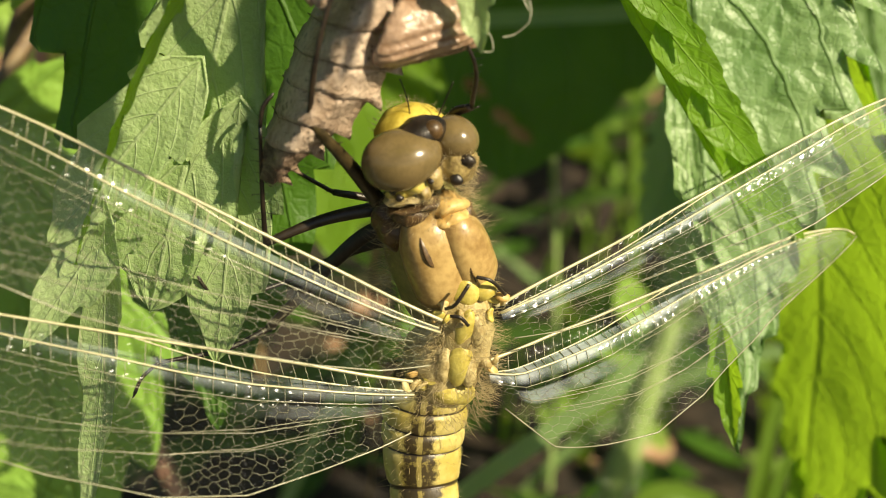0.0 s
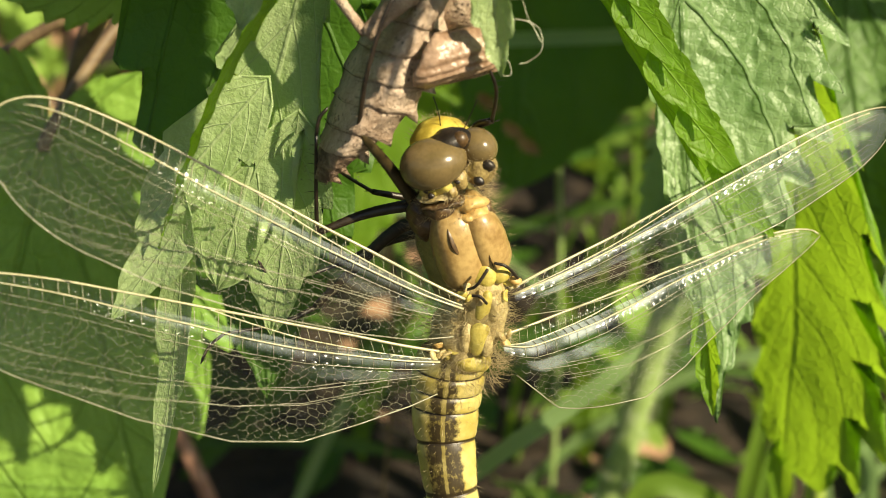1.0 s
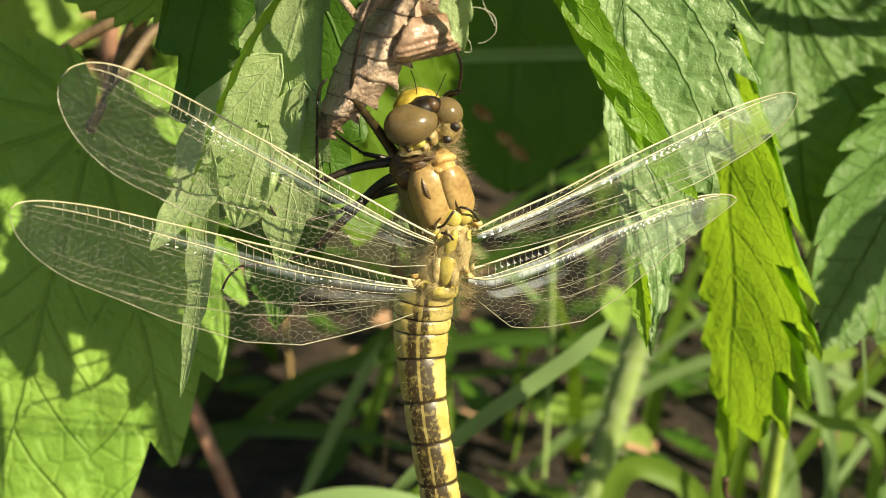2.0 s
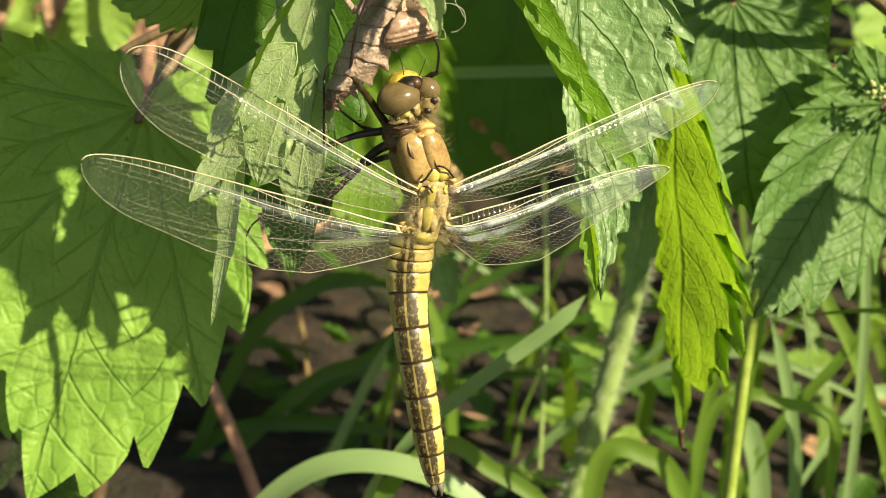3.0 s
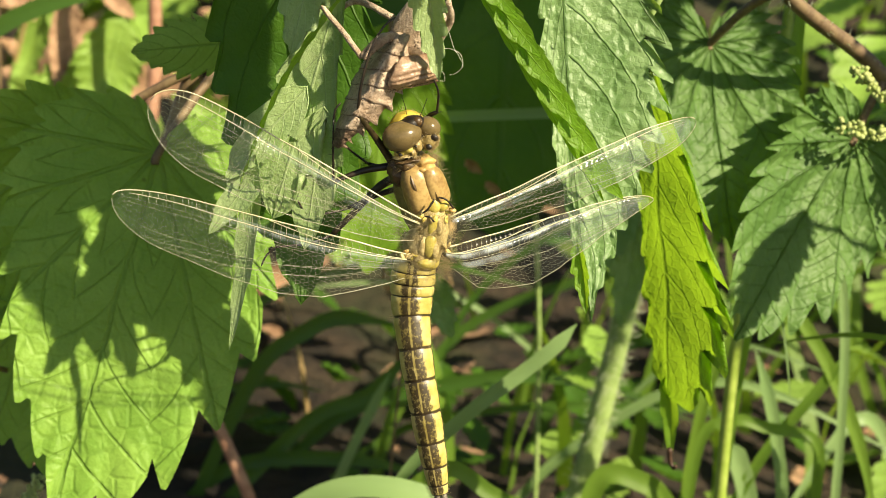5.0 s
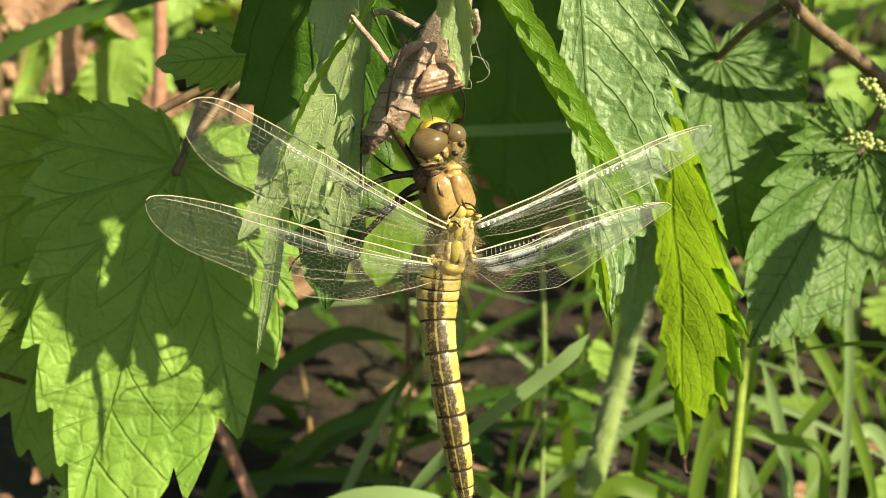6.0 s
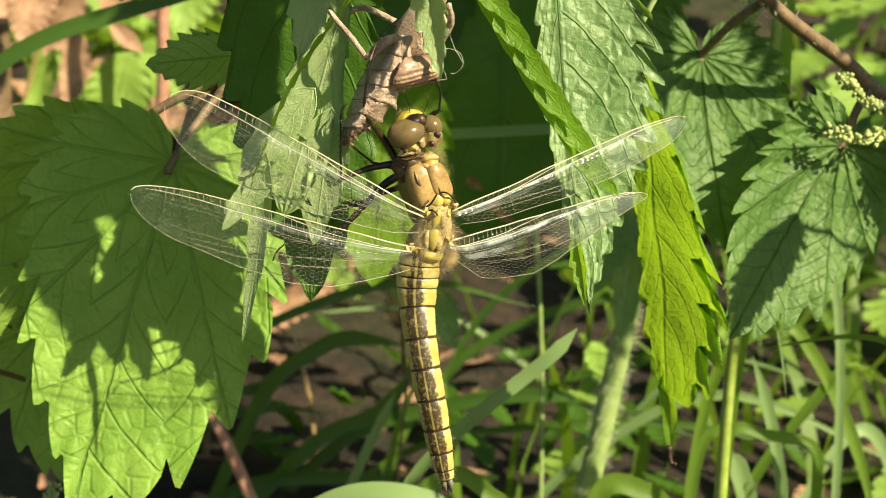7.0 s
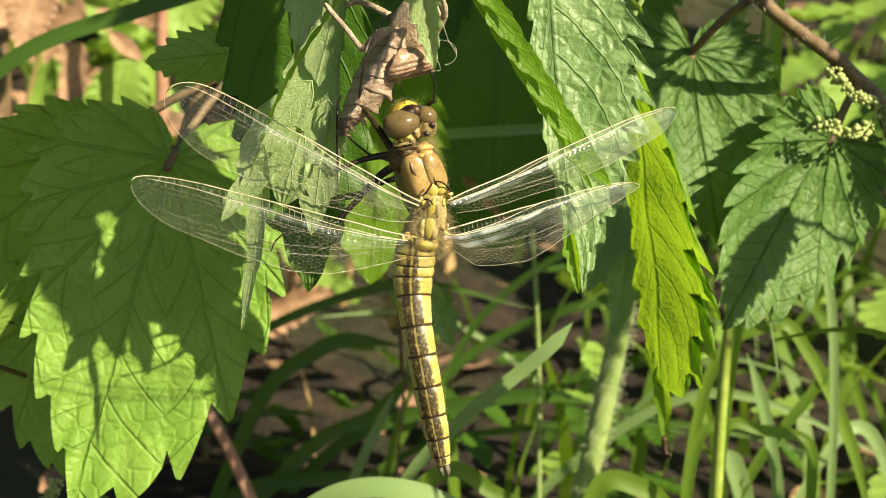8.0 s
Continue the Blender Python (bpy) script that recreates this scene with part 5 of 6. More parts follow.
# long leaf on the other side, folded along its rib
leaf_on(nettle_a, "long pale green nettle leaf with quilted surface", NETTLE_PALE, (0.0130, 0.0290, 0.0390), (0.0216, 0.0112, -0.0143), (0.95, 0.25, 0.25), 0.0250, (0.018, 0.026, 0.068), teeth=13, depth=0.30, fold=12, arch=0.06, quilt=0.08, sides=8, seed=7, wave=0.04, peak=0.62, trim=(0.30, 1.15), full=1.1)
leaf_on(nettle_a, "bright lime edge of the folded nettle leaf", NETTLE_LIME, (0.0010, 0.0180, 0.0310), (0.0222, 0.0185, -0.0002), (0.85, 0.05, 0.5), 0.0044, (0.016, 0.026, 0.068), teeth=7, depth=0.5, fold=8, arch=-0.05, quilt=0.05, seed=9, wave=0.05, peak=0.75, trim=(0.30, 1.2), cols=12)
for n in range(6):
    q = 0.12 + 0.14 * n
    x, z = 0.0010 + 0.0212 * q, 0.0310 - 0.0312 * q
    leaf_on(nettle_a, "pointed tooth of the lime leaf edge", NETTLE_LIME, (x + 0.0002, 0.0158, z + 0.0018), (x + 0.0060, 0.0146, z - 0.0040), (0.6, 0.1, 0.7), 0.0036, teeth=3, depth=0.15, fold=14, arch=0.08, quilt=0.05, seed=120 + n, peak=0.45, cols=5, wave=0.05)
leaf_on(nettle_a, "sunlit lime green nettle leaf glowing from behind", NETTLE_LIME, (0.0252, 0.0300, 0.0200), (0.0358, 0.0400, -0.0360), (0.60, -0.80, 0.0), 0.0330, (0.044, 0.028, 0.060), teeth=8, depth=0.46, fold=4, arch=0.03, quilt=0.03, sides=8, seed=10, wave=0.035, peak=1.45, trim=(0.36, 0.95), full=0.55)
leaf_on(nettle_a, "withered curled leaf tip", NETTLE_LIME, (0.0352, 0.0400, -0.0325), (0.0376, 0.0420, -0.0475), (1, -0.3, 0), 0.0032, teeth=3, depth=0.2, fold=30, arch=0.18, seed=21, peak=0.7)
stem_on(nettle_a, [(0.0374, 0.0415, -0.0452), (0.0377, 0.0418, -0.0474), (0.0383, 0.0414, -0.0484), (0.0386, 0.0408, -0.0478)], 0.00045, 0.00025, EXUVIA_DARK, name="leaf_tip", label="dark withered hook at the leaf's end", n=6)
# unseen crown leaves added to the same plant, over and before the rest, to cast shade
for n, (b, t, s, w) in enumerate((
    ((-0.014, -0.025, 0.080), (-0.0070, -0.025, 0.0362), (1, 0.2, 0), 0.019),
    ((-0.030, -0.024, 0.080), (-0.0210, -0.025, 0.0380), (1, 0.2, 0), 0.015),
    ((0.0600, -0.060, 0.1240), (0.0580, -0.060, 0.0850), (1, 0.3, 0), 0.013),
    ((-0.002, -0.026, 0.104), (0.003, -0.025, 0.0660), (1, 0.6, 0), 0.022),
    ((0.010, -0.026, 0.088), (0.0130, -0.025, 0.0385), (1, 0.6, 0), 0.020),
    ((0.024, -0.026, 0.112), (0.028, -0.025, 0.0640), (1, 0.6, 0), 0.024),
    ((0.0360, -0.026, 0.082), (0.0256, -0.025, 0.0462), (1, 0.3, 0), 0.0062),
    ((0.036, 0.032, 0.094), (0.060, 0.028, 0.054), (1, -0.6, 0.6), 0.026),
)):
    leaf_on(nettle_a, "unseen nettle leaf added overhead to cast shade", NETTLE_GREEN, b, t, s, w, (-0.020, 0.028, 0.072) if b[0] < 0 else (0.045, 0.028, 0.060), teeth=11, depth=0.28, fold=12, arch=0.05, seed=70 + n, wave=0.05)

# broad-leaved plant on the left
broad = empty("broad_leaved_plant", (-0.075, 0.075, ground_height(-0.075, 0.075)), "broad-leaved plant, half in shade and half in sun", "plant")
stem_on(broad, [(-0.075, 0.075, -0.135), (-0.060, 0.065, -0.06), (-0.046, 0.052, 0.000), (-0.030, 0.050, 0.030), (-0.028, 0.052, 0.060)], 0.0016, 0.0010, STEM_BROWN)
palmate_on(broad, "broad toothed leaf with a sunlit tip", (-0.0440, 0.0370, -0.0020), (-0.0545, 0.0180, -0.0545), (1, 0.16, 0.0),
           (((0, 1.0), (4, 0.88), (12, 0.76), (20, 0.68), (30, 0.56), (40, 0.48), (56, 0.43), (80, 0.38), (100, 0.32), (130, 0.22), (152, 0.14), (168, 0.06)),
            ((0, 1.0), (12, 0.95), (19, 0.87), (27, 0.77), (34, 0.68), (42, 0.60), (60, 0.47), (90, 0.37), (120, 0.29), (150, 0.16), (168, 0.06))),
           (-0.036, 0.050, 0.012), teeth=12, depth=0.14, droop=0.05, fold=7, seed=31)
palmate_on(broad, "shaded broad leaf behind", (-0.0610, 0.0480, -0.0030), (-0.0950, 0.0440, -0.0300), (0.6, 0.2, -0.75),
           (((0, 1.0), (20, 0.75), (40, 0.50), (70, 0.34), (100, 0.26), (140, 0.18), (168, 0.06)), ((0, 1.0), (20, 0.85), (40, 0.68), (70, 0.52), (100, 0.40), (140, 0.22), (168, 0.06))),
           (-0.036, 0.050, 0.012), teeth=9, seed=32)
palmate_on(broad, "lower leaf in shade", (-0.0690, 0.0440, -0.0330), (-0.0620, 0.0380, -0.0580), (0.9, -0.3, 0.2),
           (((0, 1.0), (20, 0.85), (40, 0.66), (70, 0.52), (100, 0.42), (140, 0.30), (168, 0.10)), ((0, 1.0), (20, 0.85), (40, 0.66), (70, 0.52), (100, 0.42), (140, 0.30), (168, 0.10))),
           (-0.062, 0.066, -0.065), teeth=8, seed=34)
leaf_on(broad, "small toothed leaf catching light", BROAD_GREEN, (-0.0310, 0.0320, 0.0160), (-0.0455, 0.0300, 0.0140), (0.1, 0.2, 1), 0.0100, (-0.036, 0.050, 0.012), STEM_GREEN, teeth=7, depth=0.3, fold=10, arch=0.05, seed=33, wave=0.05)

palmate_on(broad, "small quilted leaf below the broad one", (-0.0600, 0.0370, -0.0640), (-0.0465, 0.0310, -0.0715), (0.4, -0.3, 0.9),
           (((0, 1.0), (20, 0.86), (40, 0.72), (70, 0.58), (110, 0.46), (150, 0.26), (168, 0.08)), ((0, 1.0), (20, 0.86), (40, 0.72), (70, 0.58), (110, 0.46), (150, 0.26), (168, 0.08))),
           (-0.068, 0.070, -0.100), STEM_BROWN, PALMATE_NETTLE, teeth=9, depth=0.18, quilt=0.03, wave=0.02, seed=47, fan=0.42, ribs=9.0)
stem_on(broad, [(-0.0545, 0.0185, -0.0535), (-0.0542, 0.0180, -0.0560), (-0.0535, 0.0176, -0.0578), (-0.0526, 0.0174, -0.0584)], 0.0007, 0.0002, STRAW, name="leaf_tip", label="withered tan tip of the broad leaf", n=6)
leaf_on(broad, "small pale leaf tip beside the broad leaf", BROAD_GREEN, (-0.0760, 0.0300, -0.0345), (-0.0655, 0.0295, -0.0206), (0.8, 0.3, -0.6), 0.0090, (-0.066, 0.066, -0.058), STEM_BROWN, teeth=4, depth=0.5, fold=10, arch=0.05, seed=36, wave=0.05)
leaf_on(nettle_a, "toothed nettle leaf reaching over the top", NETTLE_GREEN, (-0.0370, 0.0380, 0.0275), (-0.0700, 0.0400, 0.0262), (0, -0.5, 1), 0.0100, (-0.050, 0.035, 0.066), teeth=10, depth=0.3, fold=10, arch=0.04, seed=37, wave=0.05)
leaf_on(nettle_a, "curled lime leaf tip", NETTLE_LIME, (0.0188, 0.0118, -0.0040), (0.0207, 0.0098, -0.0128), (1, -0.4, 0.1), 0.0026, teeth=4, depth=0.35, fold=38, arch=0.08, seed=38, wave=0.1)

# nettle with flowers on the right
nettle_b = empty("nettle_plant", (0.110, 0.085, ground_height(0.110, 0.085)), "flowering nettle with deep green quilted leaves", "nettle", "nettles")
stem_on(nettle_b, [(0.110, 0.085, -0.135), (0.100, 0.076, -0.05), (0.0760, 0.066, 0.0020), (0.0661, 0.065, 0.0145), (0.0481, 0.055, 0.0265), (0.030, 0.050, 0.046)], 0.0017, 0.0010, STEM_BROWN, 160)
palmate_on(nettle_b, "quilted green nettle leaf hanging, striped by shadows", (0.0400, 0.0690, 0.0160), (0.0450, 0.0550, -0.0165), (1, 0.25, 0.0),
           (((0, 1.0), (20, 0.80), (40, 0.62), (60, 0.52), (90, 0.48), (130, 0.44), (150, 0.30), (168, 0.10)), ((0, 1.0), (20, 0.80), (40, 0.60), (60, 0.48), (90, 0.40), (130, 0.30), (168, 0.08))),
           (0.0480, 0.058, 0.0262), STEM_BROWN, PALMATE_NETTLE, teeth=15, depth=0.16, droop=0.10, fold=9, quilt=0.035, wave=0.02, seed=41, fan=0.42, ribs=11.0, rows=26)
palmate_on(nettle_b, "quilted nettle leaf with a twisted, shaded tip", (0.0640, 0.0620, 0.0030), (0.0440, 0.0440, -0.0270), (0.85, 0.30, -0.45),
           (((0, 1.0), (15, 0.82), (35, 0.58), (55, 0.42), (76, 0.34), (110, 0.28), (168, 0.08)), ((0, 1.0), (15, 0.84), (30, 0.66), (54, 0.46), (90, 0.34), (130, 0.26), (168, 0.08))),
           (0.0680, 0.0650, 0.0120), STEM_BROWN, PALMATE_NETTLE, teeth=15, depth=0.17, droop=0.10, fold=10, quilt=0.035, wave=0.02, seed=42, fan=0.42, ribs=11.0, rows=26)
stem_on(nettle_b, [(0.0520, 0.0720, 0.0340), (0.0490, 0.0750, 0.0240), (0.0470, 0.0800, 0.0140), (0.0440, 0.0850, -0.0100)], 0.0013, 0.0013, STEM_GREEN, 260, seed=5)
leaf_on(nettle_b, "pale nettle leaf at the edge", NETTLE_PALE, (0.0800, 0.0600, 0.0060), (0.0850, 0.0550, -0.0200), (1, 0, 0), 0.0130, (0.0760, 0.0655, 0.0030), STEM_GREEN, teeth=9, depth=0.25, fold=14, arch=0.05, quilt=0.05, seed=43)


def flowers_on(plant, points, count, seed):
    """A hanging catkin of tiny nettle flowers."""
    rng = random.Random(seed)
    bm = bmesh.new()
    pts = curve_points(points, 8)
    tube(bm, pts, 0.00022, 5)
    for _ in range(count):
        p = pts[rng.randrange(2, len(pts))] + Vector((rng.uniform(-1, 1), rng.uniform(-1, 1), rng.uniform(-1, 1))) * 0.0011
        made = bmesh.ops.create_icosphere(bm, subdivisions=1, radius=rng.uniform(0.00025, 0.00055))["verts"]
        for v in made:
            v.co = v.co * rng.uniform(0.8, 1.25) + p
    plant_part("catkin", bm, FLOWER, plant, "drooping catkin of tiny pale green flowers")


flowers_on(nettle_b, [(0.0715, 0.0640, 0.0090), (0.0660, 0.0560, 0.0110), (0.0605, 0.0540, 0.0150)], 90, 1)
flowers_on(nettle_b, [(0.0715, 0.0640, 0.0080), (0.0670, 0.0560, 0.0050), (0.0600, 0.0530, 0.0065)], 60, 2)
flowers_on(nettle_b, [(0.0720, 0.0640, 0.0080), (0.0740, 0.0580, 0.0030), (0.0735, 0.0560, -0.0060)], 80, 3)
flowers_on(nettle_b, [(0.0720, 0.0640, 0.0090), (0.0760, 0.0580, 0.0080), (0.0790, 0.0570, 0.0030)], 80, 4)

flowers_on(broad, [(-0.0720, 0.0740, -0.1000), (-0.0790, 0.0520, -0.0780), (-0.0730, 0.0480, -0.0700), (-0.0690, 0.0460, -0.0635)], 110, 5)

# a taller nettle added out of view, its crown placed to shade the hollow behind
shade_nettle = empty("nettle_plant", (0.135, 0.020, ground_height(0.135, 0.020)), "unseen tall nettle added to shade the hollow", "nettle", "nettles")
stem_on(shade_nettle, [(0.135, 0.020, -0.135), (0.132, 0.020, -0.02), (0.122, 0.022, 0.08), (0.112, 0.022, 0.19)], 0.0022, 0.0014, STEM_GREEN, 300)
for row in range(-1, 4):
    for k in ((4,), (2, 4), range(5), range(7), range(7))[row + 1]:
        low = row < 1 and k < 3
        x, z = 0.052 + 0.022 * k + 0.007 * (row % 2), 0.096 + 0.022 * row + 0.003 * (k % 2) + (0.016 if k > 4 else 0.0)
        b, t = (x, 0.024, z + 0.022), (x + 0.004, 0.014, z - 0.026)
        leaf_on(shade_nettle, "unseen toothed nettle leaf added for shade", NETTLE_GREEN, b, t, (0.8, 0.6, 0.0), 0.014 if low else 0.034, (0.118, 0.020, z + 0.012), teeth=11, depth=0.28, fold=8, arch=0.05, seed=170 + 8 * row + k, wave=0.05, cols=5)

# one more unseen leaf, placed to block sun from the quilted leaf
leaf_on(shade_nettle, "unseen nettle leaf added to shade the quilted leaf behind", NETTLE_GREEN, (0.1010, 0.022, 0.0350), (0.0835, 0.013, 0.0100), (0.5, 0.7, 0.0), 0.015, (0.128, 0.021, 0.030), teeth=9, depth=0.28, fold=8, arch=0.05, seed=168, wave=0.05, cols=5)

# threads caught on the leaf above the head
threads = empty("plant_fibre", (0.0020, 0.0000, 0.0200), "loose pale fibres curling from the leaf tip", "fibre")
for pts in ([(0.0009, -0.0008, 0.0210), (0.0022, -0.0004, 0.0211), (0.0034, 0.0000, 0.0205), (0.0037, 0.0000, 0.0192), (0.0030, 0.0002, 0.0183), (0.0023, 0.0000, 0.0181)], [(0.0010, -0.0008, 0.0186), (0.0016, -0.0008, 0.0184), (0.0018, -0.0006, 0.0175), (0.0012, -0.0006, 0.0174)], [(0.0018, -0.0006, 0.0235), (0.0026, 0.0000, 0.0212), (0.0031, 0.0004, 0.0204), (0.0036, 0.0002, 0.0196)]):
    bm = bmesh.new()
    tube(bm, curve_points(pts, 10), 0.000026, 5)
    plant_part("fibre", bm, THREAD, threads)

# hairy upright stems, dry stalks
def standing_stem(name, points, r0, r1, material, label, category, hairy=0, group=""):
    plant = empty(name, points[0], label, category, group)
    stem_on(plant, points, r0, r1, material, hairy, seed=int(abs(points[0][0]) * 1e4), hair_length=0.0024)
    return plant


hs = standing_stem("young_nettle", [(0.0200, 0.120, -0.138), (0.0284, 0.120, -0.0942), (0.0352, 0.120, -0.0461), (0.0370, 0.120, -0.0305), (0.0382, 0.120, -0.0104)], 0.0031, 0.0017, STEM_GREEN, "young nettle with a green stem bristling with pale hairs", "nettle", 1800)
leaf_on(hs, "pale leaf at the top of the stem", NETTLE_PALE, (0.0375, 0.1195, -0.0130), (0.0325, 0.1040, -0.0480), (1, 0, 0), 0.0130, (0.0381, 0.1200, -0.012), teeth=8, depth=0.25, fold=14, arch=0.05, seed=51)
leaf_on(hs, "drooping leaf in half shade", NETTLE_PALE, (0.0360, 0.1190, -0.0110), (0.0260, 0.1040, -0.0380), (1, 0, 0.3), 0.0130, (0.0381, 0.1200, -0.011), teeth=8, depth=0.25, fold=14, arch=0.05, seed=52)
standing_stem("green_stem", [(0.0545, 0.075, -0.135), (0.0525, 0.075, -0.0751), (0.0518, 0.075, -0.0400), (0.0535, 0.077, -0.01), (0.0545, 0.080, 0.04)], 0.0013, 0.0010, STEM_YELLOW, "smooth green upright stem", "stem", 0)
standing_stem("dry_stalk", [(-0.0385, 0.1150, -0.132), (-0.0480, 0.1200, -0.1090), (-0.0580, 0.1250, -0.0900), (-0.0670, 0.1300, -0.0770), (-0.0850, 0.1400, -0.0500)], 0.0017, 0.0014, STEM_RED, "reddish dry stalk leaning from the ground", "stalk")
standing_stem("dry_stalk", [(-0.098, 0.180, -0.130), (-0.0985, 0.190, -0.06), (-0.0962, 0.195, -0.012), (-0.0960, 0.195, 0.04)], 0.0022, 0.0018, STEM_RED, "reddish upright dry stalk", "stalk")
standing_stem("wood_post", [(-0.180, 0.260, -0.12), (-0.178, 0.262, -0.02), (-0.177, 0.265, 0.10)], 0.0065, 0.006, STEM_BROWN, "weathered dark wooden stake in the grass", "stake")


# ---- grass ----
def grass(label, points, width, material=None, group="grass blades", face=(0, -1, 0.3), taper=0.35):
    base = Vector(points[0])
    bm = bmesh.new()
    blade(bm, points, width, face=face, taper=taper)
    bmesh.ops.translate(bm, verts=bm.verts, vec=-base)
    ob = part("grass_blade", bm, material or GRASS)
    ob.location = base
    return tagged(ob, label, "grass", group)


grass("broad pale grass blade arching over", [(-0.052, 0.060, -0.130), (-0.038, 0.060, -0.090), (-0.0250, 0.060, -0.0715), (-0.0096, 0.060, -0.0665), (0.008, 0.060, -0.0730), (0.022, 0.060, -0.092)], 0.0044, GRASS_PALE, face=(0, -0.6, 0.8))
grass("green grass blade slanting up", [(-0.020, 0.084, -0.134), (-0.0150, 0.074, -0.0850), (-0.0070, 0.062, -0.0640), (0.0035, 0.058, -0.0500), (0.0132, 0.058, -0.0407), (0.0179, 0.058, -0.0360), (0.0218, 0.059, -0.0315)], 0.0027, GRASS_PALE, taper=0.12, face=(0.5, -0.7, 0.4))
grass("grass blade lying level", [(0.100, 0.040, -0.125), (0.098, 0.050, -0.05), (0.0765, 0.060, -0.0310), (0.0550, 0.080, -0.0403)], 0.0022, GRASS, taper=0.6)
grass("green blade in front of the dark leaf", [(0.085, 0.105, -0.130), (0.075, 0.102, -0.03), (0.0450, 0.100, 0.0004), (0.0162, 0.100, -0.0025), (-0.0088, 0.100, -0.0052), (-0.03, 0.100, -0.008)], 0.0022, GRASS_PALE, taper=0.2)
straw = grass("thin straw hanging down", [(0.0540, 0.058, -0.0120), (0.0549, 0.058, -0.0235), (0.0575, 0.058, -0.0350), (0.0589, 0.058, -0.0421)], 0.0004, GRASS_PALE, "straws")

for label, pts, wide, mat in (
    ("pale grass blade sloping beside the arching one", [(-0.020, 0.060, -0.130), (-0.0120, 0.062, -0.080), (-0.0004, 0.062, -0.0629), (0.0091, 0.062, -0.0666), (0.0176, 0.062, -0.0714), (0.0260, 0.062, -0.0800)], 0.0030, GRASS),
    ("grass blade bowed over the hollow, darkened for shade", [(-0.075, 0.150, -0.130), (-0.0560, 0.150, -0.085), (-0.0424, 0.150, -0.0714), (-0.0327, 0.150, -0.0670), (-0.0180, 0.150, -0.0680)], 0.0042, GRASS_SHADE),
    ("grass blade rising out of the hollow, darkened for shade", [(-0.070, 0.150, -0.130), (-0.0417, 0.150, -0.0968), (-0.0253, 0.150, -0.0871), (-0.0140, 0.150, -0.0720)], 0.0040, GRASS_SHADE),
    ("thin yellowing grass blade", [(-0.040, 0.140, -0.130), (-0.0289, 0.140, -0.0998), (-0.0237, 0.140, -0.0871), (-0.0194, 0.140, -0.0765)], 0.0026, GRASS_PALE),
    ("sharply bent green grass blade", [(0.050, 0.095, -0.132), (0.0500, 0.095, -0.072), (0.0566, 0.095, -0.0627), (0.0638, 0.095, -0.0634), (0.0715, 0.095, -0.0643), (0.0744, 0.095, -0.0672), (0.0751, 0.095, -0.0736), (0.0757, 0.095, -0.0880), (0.0760, 0.095, -0.1000)], 0.0024, GRASS),
    ("long green grass blade curving down", [(0.050, 0.115, -0.132), (0.0540, 0.112, -0.060), (0.0675, 0.110, -0.0446), (0.0749, 0.110, -0.0504), (0.0828, 0.110, -0.0635), (0.0890, 0.110, -0.0778), (0.0950, 0.110, -0.0980)], 0.0028, GRASS),
    ("green grass blade leaning across", [(0.050, 0.110, -0.130), (0.0640, 0.110, -0.0830), (0.0763, 0.110, -0.0604), (0.0821, 0.110, -0.0504)], 0.0024, GRASS),
    ("upright green grass blade", [(0.0720, 0.100, -0.132), (0.0702, 0.100, -0.0863), (0.0673, 0.100, -0.0695), (0.0636, 0.100, -0.0570), (0.0600, 0.100, -0.0480)], 0.0026, GRASS_PALE),
    ("short sunlit grass blade", [(0.0690, 0.110, -0.132), (0.0655, 0.110, -0.0921), (0.0617, 0.110, -0.0785), (0.0590, 0.110, -0.0740)], 0.0044, GRASS_PALE),
    ("folded sunlit grass blade by the hairy stem", [(0.030, 0.100, -0.130), (0.0300, 0.100, -0.0840), (0.0406, 0.100, -0.0806), (0.0475, 0.100, -0.0881), (0.0500, 0.100, -0.0960)], 0.0044, GRASS),
    ("broad lime grass blade standing upright", [(0.0535, 0.079, -0.132), (0.0530, 0.079, -0.050), (0.0565, 0.078, -0.0031), (0.0560, 0.078, 0.0066), (0.0559, 0.078, 0.0145), (0.0563, 0.078, 0.0400)], 0.0030, GRASS_LIME),
):
    grass(label, pts, wide, mat, taper=0.25)
grass("long green grass blade slanting across the sunlit bank", [(-0.150, 0.110, -0.130), (-0.128, 0.104, -0.030), (-0.101, 0.100, 0.004), (-0.070, 0.100, 0.018), (-0.040, 0.100, 0.026)], 0.0036, GRASS_SHADE, taper=0.2)
leaf_on(nettle_a, "serrated nettle leaf hanging in from above", NETTLE_PALE, (-0.0400, 0.0300, 0.0275), (-0.0720, 0.0310, 0.0262), (0, -0.6, 0.8), 0.0110, (-0.050, 0.035, 0.066), teeth=10, depth=0.3, fold=16, arch=0.02, quilt=0.06, seed=39, wave=0.05)
for n, (b, t, w) in enumerate((((-0.129, 0.220, 0.014), (-0.142, 0.220, -0.006), 0.009), ((-0.131, 0.222, 0.001), (-0.1355, 0.220, -0.026), 0.009), ((-0.122, 0.226, 0.004), (-0.112, 0.226, -0.004), 0.006))):
    bm = bmesh.new()
    leaf_sheet(bm, (0, 0, 0), Vector(t) - Vector(b), (0.9, 0.3, 0.3), w, teeth=6, depth=0.1, fold=20, arch=0.08, seed=60 + n, cols=5, wave=0.1)
    ob = part("dead_leaf", bm, LITTER)
    ob.location = b
    tagged(ob, "tan dead leaf hanging in the sunlit tangle", "leaf", "tangle leaves")
herb = empty("small_herb", (-0.0150, 0.095, ground_height(-0.0150, 0.095)), "small herb with a pale lobed leaf behind the abdomen", "herb")
